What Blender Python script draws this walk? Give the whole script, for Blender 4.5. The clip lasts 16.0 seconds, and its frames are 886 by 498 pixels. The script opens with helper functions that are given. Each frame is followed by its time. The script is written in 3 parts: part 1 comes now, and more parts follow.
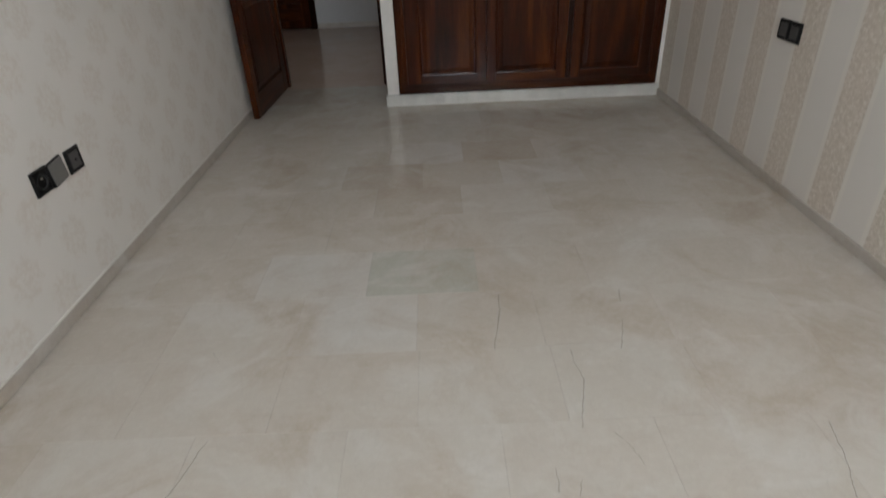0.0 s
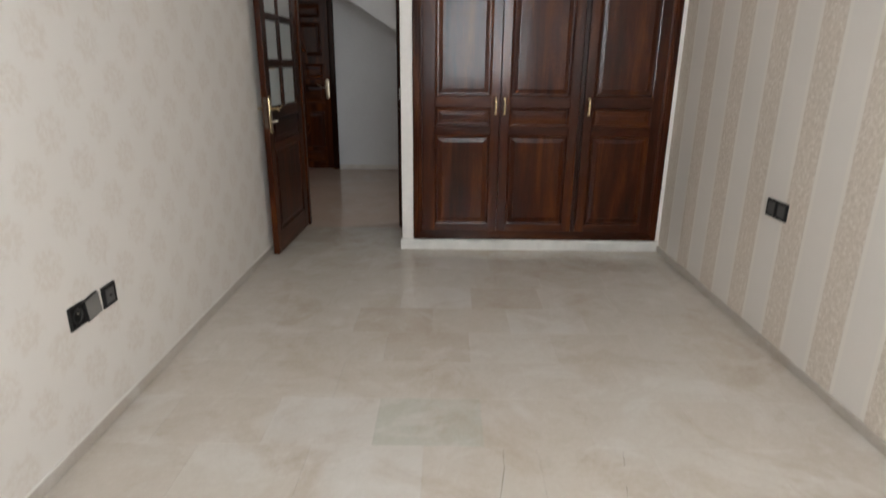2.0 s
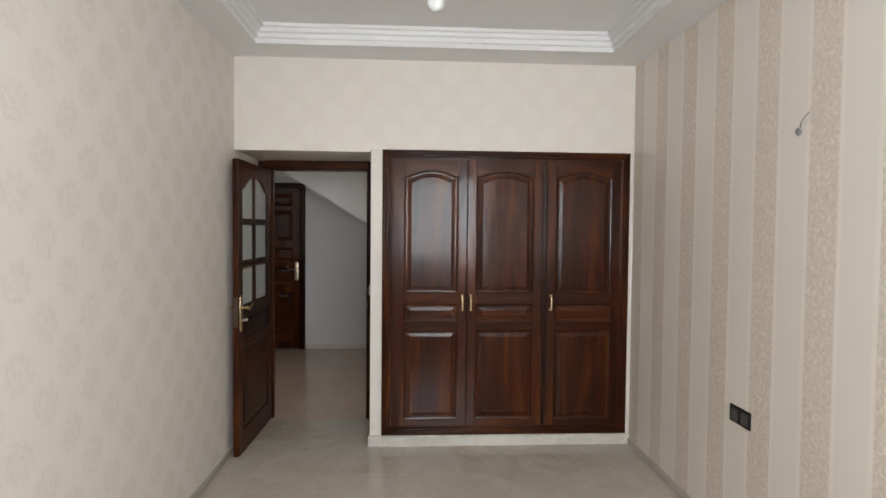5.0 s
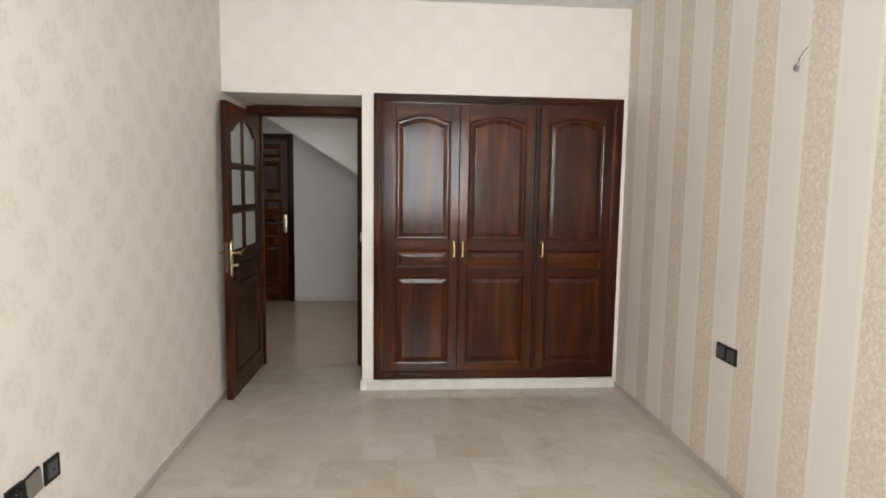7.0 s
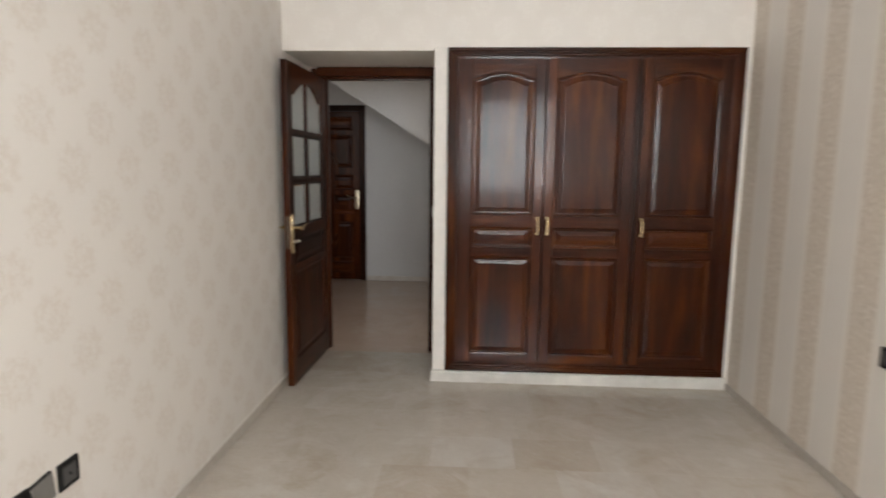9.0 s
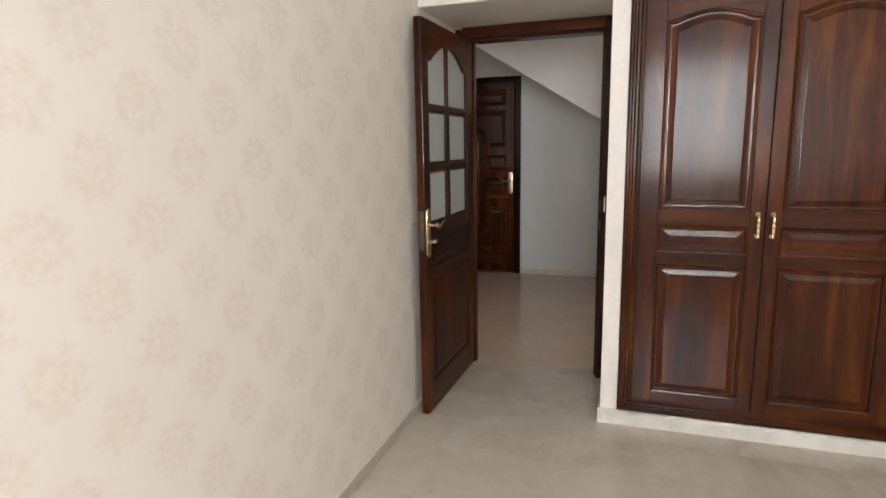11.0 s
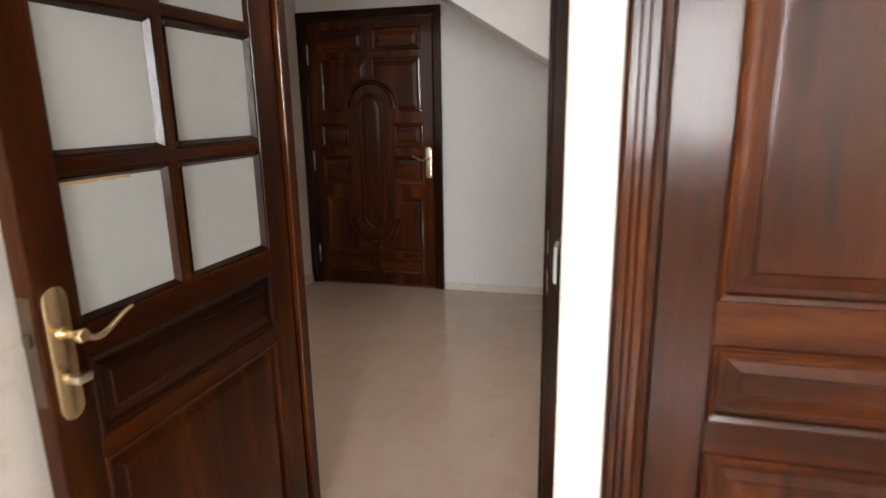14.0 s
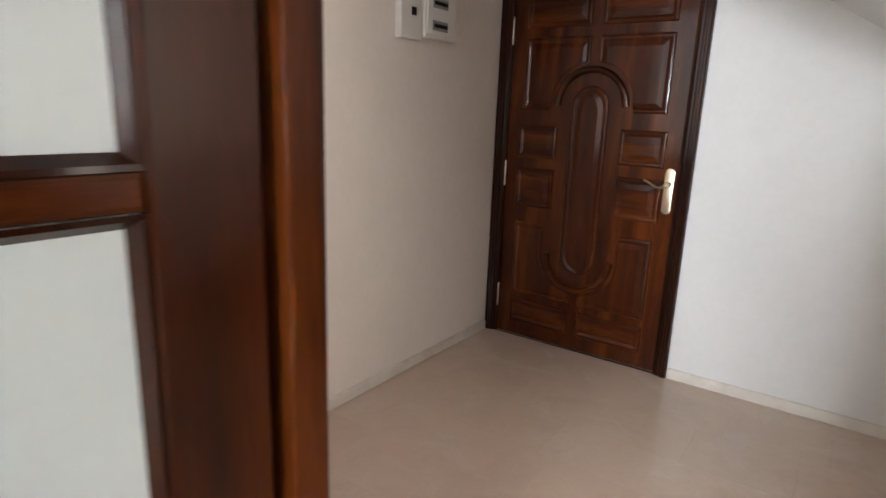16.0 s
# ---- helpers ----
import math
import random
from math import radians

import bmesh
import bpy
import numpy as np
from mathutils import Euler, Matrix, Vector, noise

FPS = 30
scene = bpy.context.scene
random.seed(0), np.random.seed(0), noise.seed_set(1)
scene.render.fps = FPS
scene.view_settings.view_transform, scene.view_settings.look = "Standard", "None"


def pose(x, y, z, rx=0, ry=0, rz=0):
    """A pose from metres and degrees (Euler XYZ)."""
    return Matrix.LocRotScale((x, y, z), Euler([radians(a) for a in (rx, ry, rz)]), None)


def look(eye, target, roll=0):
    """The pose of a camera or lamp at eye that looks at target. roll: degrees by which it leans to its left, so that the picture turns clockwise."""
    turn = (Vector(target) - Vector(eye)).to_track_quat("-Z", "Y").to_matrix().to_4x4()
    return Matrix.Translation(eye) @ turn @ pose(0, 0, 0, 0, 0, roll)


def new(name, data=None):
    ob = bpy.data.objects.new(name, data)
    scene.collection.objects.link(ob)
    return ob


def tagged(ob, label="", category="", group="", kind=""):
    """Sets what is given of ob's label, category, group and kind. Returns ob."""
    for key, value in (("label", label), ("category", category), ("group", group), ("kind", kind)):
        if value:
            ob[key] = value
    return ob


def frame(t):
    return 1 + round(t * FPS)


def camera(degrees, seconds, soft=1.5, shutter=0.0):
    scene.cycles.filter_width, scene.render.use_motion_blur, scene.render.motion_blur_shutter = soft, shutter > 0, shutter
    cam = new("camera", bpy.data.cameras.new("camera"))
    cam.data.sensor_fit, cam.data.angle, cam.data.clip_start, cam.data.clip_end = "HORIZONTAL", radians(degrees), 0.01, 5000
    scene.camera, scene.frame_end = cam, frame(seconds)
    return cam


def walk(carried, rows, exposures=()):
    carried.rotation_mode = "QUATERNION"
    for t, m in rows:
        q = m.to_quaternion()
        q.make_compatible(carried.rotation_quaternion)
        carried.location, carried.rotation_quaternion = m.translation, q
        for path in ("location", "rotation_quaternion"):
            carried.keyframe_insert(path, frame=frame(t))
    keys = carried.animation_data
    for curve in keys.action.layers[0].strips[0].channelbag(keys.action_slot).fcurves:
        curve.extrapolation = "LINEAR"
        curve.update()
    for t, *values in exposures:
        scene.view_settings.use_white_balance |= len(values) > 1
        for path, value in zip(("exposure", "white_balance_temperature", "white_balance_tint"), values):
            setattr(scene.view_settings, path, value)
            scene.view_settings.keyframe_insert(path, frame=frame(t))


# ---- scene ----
cam = camera(75.0, 16.0, soft=1.6, shutter=0.5)
PATH = [
    (0, (0.354, -3.984, 1.166), (0.345, -2.26, 0.153), -2.7),
    (0.5, (0.341, -4.022, 1.142), (0.326, -2.36, 0.031), -3.0),
    (1, (0.322, -4.046, 1.149), (0.314, -2.323, 0.133), -1.9),
    (1.5, (0.319, -4.046, 1.188), (0.31, -2.227, 0.356), -1.2),
    (2, (0.322, -4.047, 1.293), (0.312, -2.142, 0.683), 0.5),
    (2.5, (0.297, -4.07, 1.375), (0.311, -2.122, 0.92), 1.1),
    (3, (0.307, -4.066, 1.432), (0.321, -2.09, 1.125), 1.0),
    (3.5, (0.311, -4.068, 1.492), (0.34, -2.079, 1.276), 1.1),
    (4, (0.307, -4.066, 1.53), (0.357, -2.069, 1.437), 1.3),
    (4.2, (0.299, -4.069, 1.553), (0.362, -2.07, 1.511), 1.1),
    (6.5, (0.277, -4.045, 1.483), (0.431, -2.059, 1.308), 0.6),
    (7, (0.255, -4.061, 1.442), (0.411, -2.077, 1.237), 0.8),
    (7.5, (0.298, -4.028, 1.394), (0.43, -2.049, 1.136), 0.6),
    (8, (0.369, -3.947, 1.382), (0.494, -1.969, 1.12), -0.2),
    (8.5, (0.37, -3.829, 1.395), (0.48, -1.852, 1.116), -0.1),
    (9, (0.258, -3.606, 1.371), (0.153, -1.628, 1.095), 0.6),
    (9.5, (0.16, -3.413, 1.37), (-0.197, -1.471, 1.057), 0.7),
    (9.7, (0.136, -3.365, 1.372), (-0.315, -1.447, 1.03), 1.0),
    (11.8, (0.145, -2.327, 1.398), (-0.495, -0.463, 1.052), -1.1),
    (12, (0.177, -2.176, 1.392), (-0.422, -0.294, 1.077), -1.1),
    (12.5, (0.217, -1.841, 1.39), (-0.272, 0.063, 1.023), -0.9),
    (13, (0.14, -1.545, 1.385), (-0.307, 0.373, 1.034), -0.5),
    (13.5, (0.075, -1.242, 1.378), (-0.339, 0.673, 0.972), -0.9),
    (14, (0.047, -0.908, 1.373), (-0.444, 0.974, 0.906), -0.9),
    (14.5, (-0.092, -0.609, 1.369), (-0.674, 1.254, 0.93), 0.1),
    (15, (-0.228, -0.362, 1.382), (-0.885, 1.466, 0.906), 0.9),
    (15.5, (-0.36, 0.009, 1.364), (-1.329, 1.695, 0.894), 1.6),
    (16, (-0.402, 0.281, 1.355), (-1.519, 1.872, 0.885), 2.1),
]
# stops of exposure along the way
EXPOSURES = [(0, -1.66, 6650, 13), (0.5, -1.64, 6650, 13), (1, -1.62, 6750, 13), (1.5, -1.4, 6820, 13), (2, -1.05, 6920, 15), (3, -0.7, 6920, 15), (4, -0.96, 6970, 15), (4.2, -1.05, 6970, 15), (6.5, -0.6, 7340, 16), (8, -0.68, 7340, 16),
             (9.7, -0.82, 7190, 16), (12, -0.15, 7590, 19), (13, -0.25, 7690, 20), (13.5, -0.05, 7690, 20), (14, 0.38, 7490, 19), (14.5, 0.76, 6970, 18), (15, 1.34, 7220, 15), (15.5, 1.42, 6820, 15), (16, 1.2, 6870, 15)]
walk(cam, [(t, look(eye, target, roll)) for t, eye, target, roll in PATH], EXPOSURES)

# ---- exposure, world, sun, large lights ----
sky_world = bpy.data.worlds.new("sky_world")
scene.world = sky_world
sky_world.use_nodes = True
wn = sky_world.node_tree
sky_tex = wn.nodes.new("ShaderNodeTexSky")
sky_tex.sky_type, sky_tex.sun_disc = "NISHITA", False
sky_tex.sun_elevation, sky_tex.sun_rotation = radians(50), radians(20)
wn.links.new(sky_tex.outputs[0], wn.nodes["Background"].inputs[0])
wn.nodes["Background"].inputs[1].default_value = 0.10
sun_data = bpy.data.lights.new("sun", "SUN")
sun_data.energy, sun_data.angle, sun_data.color = 2.5, radians(0.5), (1.0, 0.95, 0.88)
sun = new("sun", sun_data)
sun.matrix_world = look((-6, 14, 20), (0, 0, 0))


def area_lamp(name, eye, target, width, height, power, colour):
    d = bpy.data.lights.new(name, "AREA")
    d.shape, d.size, d.size_y, d.energy, d.color = "RECTANGLE", width, height, power, colour
    ob = new(name, d)
    ob.matrix_world = look(eye, target)
    return ob


area_lamp("window_daylight", (0.80, -5.37, 1.70), (0.80, 0, 1.66), 1.34, 1.44, 188, (0.81, 0.925, 1.0))
# added fill from an assumed gap behind the view, brightens door and back wall
area_lamp("hall_opening_daylight", (-1.62, 0.66, 1.65), (-1.5, 3.3, 1.25), 0.86, 1.25, 2.8, (0.97, 0.99, 1.0))
# added fill from the hall's unseen east end; no window known there
area_lamp("hall_window_daylight", (2.54, 1.35, 1.6), (-2, 1.6, 1.2), 0.9, 1.1, 15, (1.0, 0.93, 0.86))


# ---- materials ----
class Nodes:
    """A short way to write node trees."""

    def __init__(self, name):
        self.mat = bpy.data.materials.new(name)
        self.mat.use_nodes = True
        self.tree = self.mat.node_tree
        self.bsdf = self.tree.nodes["Principled BSDF"]

    def put(self, sock, value):
        if isinstance(value, bpy.types.NodeSocket):
            self.tree.links.new(value, sock)
        elif value is not None:
            if isinstance(value, tuple) and len(value) == 3 and sock.type == "RGBA":
                value = (*value, 1.0)
            sock.default_value = value

    def node(self, kind, **settings):
        n = self.tree.nodes.new(kind)
        for k, v in settings.items():
            if k == "operation":
                n.operation = v
        return n

    def math(self, op, a, b=None, c=None):
        n = self.node("ShaderNodeMath", operation=op)
        for s, v in zip(n.inputs, (a, b, c)):
            self.put(s, v)
        return n.outputs[0]

    def vec(self, op, a, b=None):
        n = self.node("ShaderNodeVectorMath", operation=op)
        self.put(n.inputs[0], a)
        if b is not None:
            self.put(n.inputs[1], b)
        return n.outputs[1] if op == "LENGTH" else n.outputs[0]

    def coords(self):
        return self.tree.nodes.new("ShaderNodeTexCoord").outputs["Object"]

    def scaled(self, v, s):
        return self.vec("MULTIPLY", v, s)

    def noise(self, v, scale, detail=4.0, rough=0.55, distort=0.0):
        n = self.tree.nodes.new("ShaderNodeTexNoise")
        self.put(n.inputs["Vector"], v)
        n.inputs["Scale"].default_value, n.inputs["Detail"].default_value = scale, detail
        n.inputs["Roughness"].default_value, n.inputs["Distortion"].default_value = rough, distort
        return n.outputs[0]

    def ramp(self, fac, *stops):
        n = self.tree.nodes.new("ShaderNodeValToRGB")
        self.put(n.inputs[0], fac)
        el = n.color_ramp.elements
        while len(el) < len(stops):
            el.new(0.5)
        for e, (p, c) in zip(el, stops):
            e.position, e.color = p, (*c, 1.0) if isinstance(c, tuple) else (c, c, c, 1.0)
        return n.outputs[0]

    def mix(self, fac, a, b, blend="MIX"):
        n = self.tree.nodes.new("ShaderNodeMix")
        n.data_type, n.blend_type = "RGBA", blend
        self.put(n.inputs[0], fac)
        self.put(n.inputs[6], a)
        self.put(n.inputs[7], b)
        return n.outputs[2]

    def bump(self, height, strength=0.2, dist=0.002):
        n = self.tree.nodes.new("ShaderNodeBump")
        n.inputs["Strength"].default_value, n.inputs["Distance"].default_value = strength, dist
        self.put(n.inputs["Height"], height)
        self.put(self.bsdf.inputs["Normal"], n.outputs[0])

    def done(self, colour=None, rough=None, **more):
        self.put(self.bsdf.inputs["Base Color"], colour)
        self.put(self.bsdf.inputs["Roughness"], rough)
        for k, v in more.items():
            self.put(self.bsdf.inputs[k.replace("_", " ")], v)
        return self.mat


def plain(name, colour, rough=0.5, metal=0.0, vary=0.12, grain=30.0, bump=0.1, **more):
    """Paint, plastic or metal with mottling at two scales."""
    n = Nodes(name)
    v = n.coords()
    big, small = n.noise(v, 1.7, 3), n.noise(v, grain, 5)
    f = n.math("ADD", n.math("MULTIPLY", big, 0.6), n.math("MULTIPLY", small, 0.4))
    dark = tuple(c * (1 - vary) for c in colour)
    light = tuple(min(1, c * (1 + vary * 0.6)) for c in colour)
    col = n.ramp(f, (0.3, dark), (0.7, light))
    n.bump(small, bump, 0.002)
    r = n.math("MULTIPLY_ADD", big, 0.12, rough - 0.06)
    return n.done(col, r, Metallic=metal, **more)


def floral_paper(name, across, start, base, tint, strength):
    """Cream wallpaper with rows of lacy round motifs, every second row set half a step over."""
    n = Nodes(name)
    v = n.coords()
    sep = n.tree.nodes.new("ShaderNodeSeparateXYZ")
    n.put(sep.inputs[0], v)
    wob = n.noise(v, 42, 3)
    wob2 = n.noise(n.vec("ADD", v, (3.1, 1.7, 5.2)), 42, 3)
    u = n.math("ADD", n.math("DIVIDE", n.math("SUBTRACT", sep.outputs[across], start), 0.275), n.math("MULTIPLY_ADD", wob, 0.26, -0.13))
    w = n.math("ADD", n.math("DIVIDE", n.math("SUBTRACT", sep.outputs[2], 1.362), 0.28), n.math("MULTIPLY_ADD", wob2, 0.26, -0.13))
    com = n.tree.nodes.new("ShaderNodeCombineXYZ")
    n.put(com.inputs[0], u)
    n.put(com.inputs[1], w)
    def rosette(shift):
        """Distance from the middle of a motif, drawn in and out into eight lobes."""
        cell = n.vec("SUBTRACT", n.vec("FRACTION", n.vec("ADD", com.outputs[0], (shift, shift, 0))), (0.5, 0.5, 0))
        part_of = n.tree.nodes.new("ShaderNodeSeparateXYZ")
        n.put(part_of.inputs[0], cell)
        turn = n.math("ARCTAN2", part_of.outputs[1], part_of.outputs[0])
        lobe = n.math("MULTIPLY_ADD", n.math("COSINE", n.math("MULTIPLY", turn, 8.0)), 0.11, 1.0)
        return n.math("MULTIPLY", n.vec("LENGTH", cell), lobe)

    d = n.math("MINIMUM", rosette(50.5), rosette(50.0))
    mask = n.ramp(d, (0.0, 0.75), (0.06, 1.0), (0.10, 0.45), (0.15, 1.0), (0.20, 0.9), (0.29, 0.0))
    lace = n.ramp(n.noise(v, 62, 3, 0.65), (0.38, 0.1), (0.56, 1.0))
    mask = n.math("MULTIPLY", n.math("MULTIPLY", mask, lace), strength)
    fibre = n.noise(n.scaled(v, (40, 40, 500)), 1.0, 3)
    ground = n.mix(n.math("MULTIPLY", n.noise(v, 1.1, 3), 0.35), base, tuple(c * 0.92 for c in base))
    ground = n.mix(n.math("MULTIPLY", fibre, 0.10), ground, tuple(c * 0.8 for c in base))
    col = n.mix(mask, ground, tint)
    n.bump(n.math("ADD", fibre, n.math("MULTIPLY", mask, 0.5)), 0.12, 0.001)
    return n.done(col, 0.55)


def striped_paper(name):
    """Cream stripes with pale edging beside textured tan stripes."""
    n = Nodes(name)
    v = n.coords()
    sep = n.tree.nodes.new("ShaderNodeSeparateXYZ")
    n.put(sep.inputs[0], v)
    fray = n.math("MULTIPLY_ADD", n.noise(v, 70, 4, 0.7), 0.016, -0.008)
    s = n.math("FRACT", n.math("DIVIDE", n.math("SUBTRACT", -0.37 + 14.6, n.math("ADD", sep.outputs[1], fray)), 0.365))
    s0 = n.math("FRACT", n.math("DIVIDE", n.math("SUBTRACT", -0.37 + 14.6, sep.outputs[1]), 0.365))
    tan_mask = n.ramp(s, (0.0, 0.0), (0.012, 1.0), (0.438, 1.0), (0.45, 0.0))
    edge = n.ramp(s0, (0.0, 0.0), (0.45, 0.0), (0.462, 1.0), (0.50, 1.0), (0.515, 0.0), (0.935, 0.0), (0.95, 1.0), (0.985, 1.0))
    lace = n.noise(v, 55, 5, 0.7, 0.6)
    tan_col = n.ramp(lace, (0.36, (0.61, 0.525, 0.44)), (0.52, (0.70, 0.61, 0.52)), (0.63, (0.82, 0.745, 0.665)))
    fibre = n.noise(n.scaled(v, (300, 300, 12)), 1.0, 3)
    cream = n.mix(n.math("MULTIPLY", fibre, 0.3), (0.80, 0.748, 0.690), (0.73, 0.677, 0.622))
    cream = n.mix(n.math("MULTIPLY", edge, 0.6), cream, (0.86, 0.80, 0.72))
    col = n.mix(tan_mask, cream, tan_col)
    col = n.mix(n.math("MULTIPLY", n.noise(v, 1.3, 3), 0.25), col, n.mix(0.5, col, (0.5, 0.43, 0.36)))
    n.bump(n.math("ADD", n.math("MULTIPLY", lace, tan_mask), n.math("MULTIPLY", fibre, 0.3)), 0.25, 0.0015)
    return n.done(col, 0.5)


def marble(name, tones, rough=0.15, patchy=1.0):
    n = Nodes(name)
    v = n.coords()
    place = n.tree.nodes.new("ShaderNodeNewGeometry").outputs["Position"]
    info = n.tree.nodes.new("ShaderNodeObjectInfo")
    rnd = info.outputs["Random"]
    shift = n.vec("ADD", v, n.scaled(n.vec("ADD", (0.0, 0.0, 0.0), rnd), (37.0, 19.0, 11.0)))
    cloud = n.noise(shift, 6.0, 6, 0.62, 0.8)
    fine = n.noise(shift, 45.0, 5, 0.7)
    vein = n.math("ABSOLUTE", n.math("SUBTRACT", n.noise(n.scaled(shift, (1.0, 0.55, 1.0)), 5.0, 7, 0.65, 1.6), 0.5))
    vein = n.ramp(vein, (0.0, 1.0), (0.014, 0.0))
    base = n.ramp(rnd, *tones)
    stain = n.ramp(n.noise(place, 2.3, 6, 0.65, 0.9), (0.5, 0.0), (0.68, 1.0))
    cloud = n.ramp(cloud, (0.35, 0.0), (0.68, 1.0))
    col = n.mix(n.math("MULTIPLY", cloud, 0.5 * patchy), base, n.mix(0.55, base, (0.44, 0.36, 0.28)))
    col = n.mix(n.math("MULTIPLY", stain, 0.52 * patchy), col, (0.41, 0.32, 0.235))
    pale = n.ramp(n.noise(n.vec("ADD", place, (7.3, 2.1, 0.0)), 3.1, 6, 0.65, 1.2), (0.52, 0.0), (0.66, 1.0))
    col = n.mix(n.math("MULTIPLY", pale, 0.42 * patchy), col, (0.64, 0.605, 0.56))
    col = n.mix(n.math("MULTIPLY", n.ramp(fine, (0.45, 0.0), (0.75, 1.0)), 0.3 * patchy), col, n.mix(0.5, col, (0.75, 0.70, 0.64)))
    col = n.mix(n.math("MULTIPLY", vein, 0.07), col, (0.25, 0.20, 0.16))
    scuff = n.noise(place, 3.0, 5, 0.6)
    r = n.math("ADD", n.math("MULTIPLY_ADD", scuff, 0.16, rough - 0.08), n.math("MULTIPLY", fine, 0.08))
    n.bump(n.math("ADD", scuff, n.math("MULTIPLY", fine, 0.2)), 0.04, 0.003)
    return n.done(col, r)


def wood(name, along, dark, mid, light, rough=0.32, coat=0.30):
    """Varnished mahogany with grain along the given axis (0 x, 2 z)."""
    n = Nodes(name)
    v = n.coords()
    rnd = n.tree.nodes.new("ShaderNodeObjectInfo").outputs["Random"]
    v = n.vec("ADD", v, n.scaled(n.vec("ADD", (0.0, 0.0, 0.0), rnd), (5.0, 3.0, 7.0)))
    st = (2.2, 22.0, 22.0) if along == 0 else (22.0, 22.0, 2.2)
    broad = n.noise(n.scaled(v, tuple(a * 0.45 for a in st)), 1.0, 4, 0.5, 0.8)
    grain = n.noise(n.scaled(v, tuple(a * 6.0 for a in st)), 1.0, 5, 0.65)
    f = n.math("ADD", n.math("MULTIPLY", broad, 0.76), n.math("MULTIPLY", grain, 0.24))
    col = n.ramp(f, (0.23, dark), (0.5, mid), (0.79, light))
    brush = n.noise(n.scaled(v, tuple(a * 1.6 for a in st)), 1.0, 4)
    r = n.math("MULTIPLY_ADD", brush, 0.16, rough - 0.08)
    n.bump(n.math("ADD", brush, n.math("MULTIPLY", grain, 0.2)), 0.06, 0.002)
    wave = n.noise(n.scaled(v, (6.0, 9.0, 9.0) if along == 0 else (9.0, 9.0, 3.0)), 1.0, 3, 0.5)
    skin = n.tree.nodes.new("ShaderNodeBump")
    skin.inputs["Strength"].default_value, skin.inputs["Distance"].default_value = 0.10, 0.0022
    n.put(skin.inputs["Height"], n.math("ADD", wave, n.math("MULTIPLY", brush, 0.15)))
    n.put(n.bsdf.inputs["Coat Normal"], skin.outputs[0])
    gloss = n.math("MULTIPLY_ADD", n.noise(v, 9.0, 4, 0.6), 0.08, 0.085)
    return n.done(col, r, Coat_Weight=coat, Coat_Roughness=gloss, Specular_IOR_Level=0.06)


M_FLORAL_W = floral_paper("floral_paper_side", 1, -2.21, (0.765, 0.712, 0.658), (0.61, 0.52, 0.44), 0.44)
M_FLORAL_N = floral_paper("floral_paper_end", 0, 0.15, (0.765, 0.71, 0.65), (0.83, 0.785, 0.73), 0.4)
M_STRIPE = striped_paper("striped_paper")
M_CREAM = plain("cream_wall_paint", (0.745, 0.70, 0.645), 0.55)
# unseen window wall: darkened so less light bounces into the varnish
M_DIM_WALL = plain("dimmed_window_wall", (0.40, 0.36, 0.32), 0.55)
M_WHITE = plain("white_wall_paint", (0.665, 0.665, 0.66), 0.30, vary=0.06)
M_BEIGE = plain("beige_wall_paint", (0.76, 0.70, 0.645), 0.45, vary=0.07)
M_CEIL = plain("ceiling_plaster", (0.80, 0.80, 0.80), 0.6, vary=0.05)
TONES = ((0.0, (0.535, 0.477, 0.408)), (0.3, (0.55, 0.50, 0.435)), (0.6, (0.562, 0.515, 0.453)), (0.8, (0.538, 0.48, 0.412)), (1.0, (0.575, 0.53, 0.47)))
M_TILE = marble("marble_tile", TONES)
M_TILE_TAN = marble("marble_tile_tan", ((0.0, (0.50, 0.435, 0.368)), (1.0, (0.51, 0.448, 0.38))))
M_TILE_PALE = marble("marble_tile_pale", ((0.0, (0.585, 0.545, 0.495)), (1.0, (0.595, 0.56, 0.51))))
M_TILE_GREEN = marble("marble_tile_greenish", ((0.0, (0.47, 0.455, 0.39)), (1.0, (0.48, 0.465, 0.40))))
M_TILE_HALL = marble("marble_tile_hall", ((0.0, (0.56, 0.43, 0.345)), (0.5, (0.575, 0.445, 0.36)), (1.0, (0.58, 0.455, 0.37))), rough=0.115, patchy=0.5)
M_SKIRT = marble("marble_skirting", ((0.0, (0.44, 0.38, 0.325)), (1.0, (0.50, 0.45, 0.40))), 0.3)
M_SKIRT_HALL = marble("pale_marble_skirting", ((0.0, (0.64, 0.60, 0.55)), (1.0, (0.68, 0.645, 0.60))), 0.3)
M_PLINTH = plain("white_stone_plinth", (0.62, 0.595, 0.55), 0.5, vary=0.22, grain=14, bump=0.5)
M_GROUT = plain("grout", (0.545, 0.495, 0.435), 0.5)
M_CRACK = plain("crack_dirt", (0.17, 0.145, 0.12), 0.9)
DK, MD, LT = (0.005, 0.0009, 0.0003), (0.042, 0.0076, 0.0011), (0.140, 0.0325, 0.0044)
M_WOOD_V = wood("mahogany_upright", 2, DK, MD, LT)
M_WOOD_H = wood("mahogany_level", 0, DK, MD, LT)
M_WOODD_V = wood("dark_mahogany_upright", 2, (0.004, 0.0010, 0.0005), (0.018, 0.0038, 0.0011), (0.045, 0.0104, 0.0026))
M_WOODD_H = wood("dark_mahogany_level", 0, (0.004, 0.0010, 0.0005), (0.018, 0.0038, 0.0011), (0.045, 0.0104, 0.0026))
MID = (0.005, 0.0010, 0.0004), (0.034, 0.0065, 0.0011), (0.116, 0.0265, 0.0038)
M_WOODM_V = wood("deep_mahogany_upright", 2, *MID)
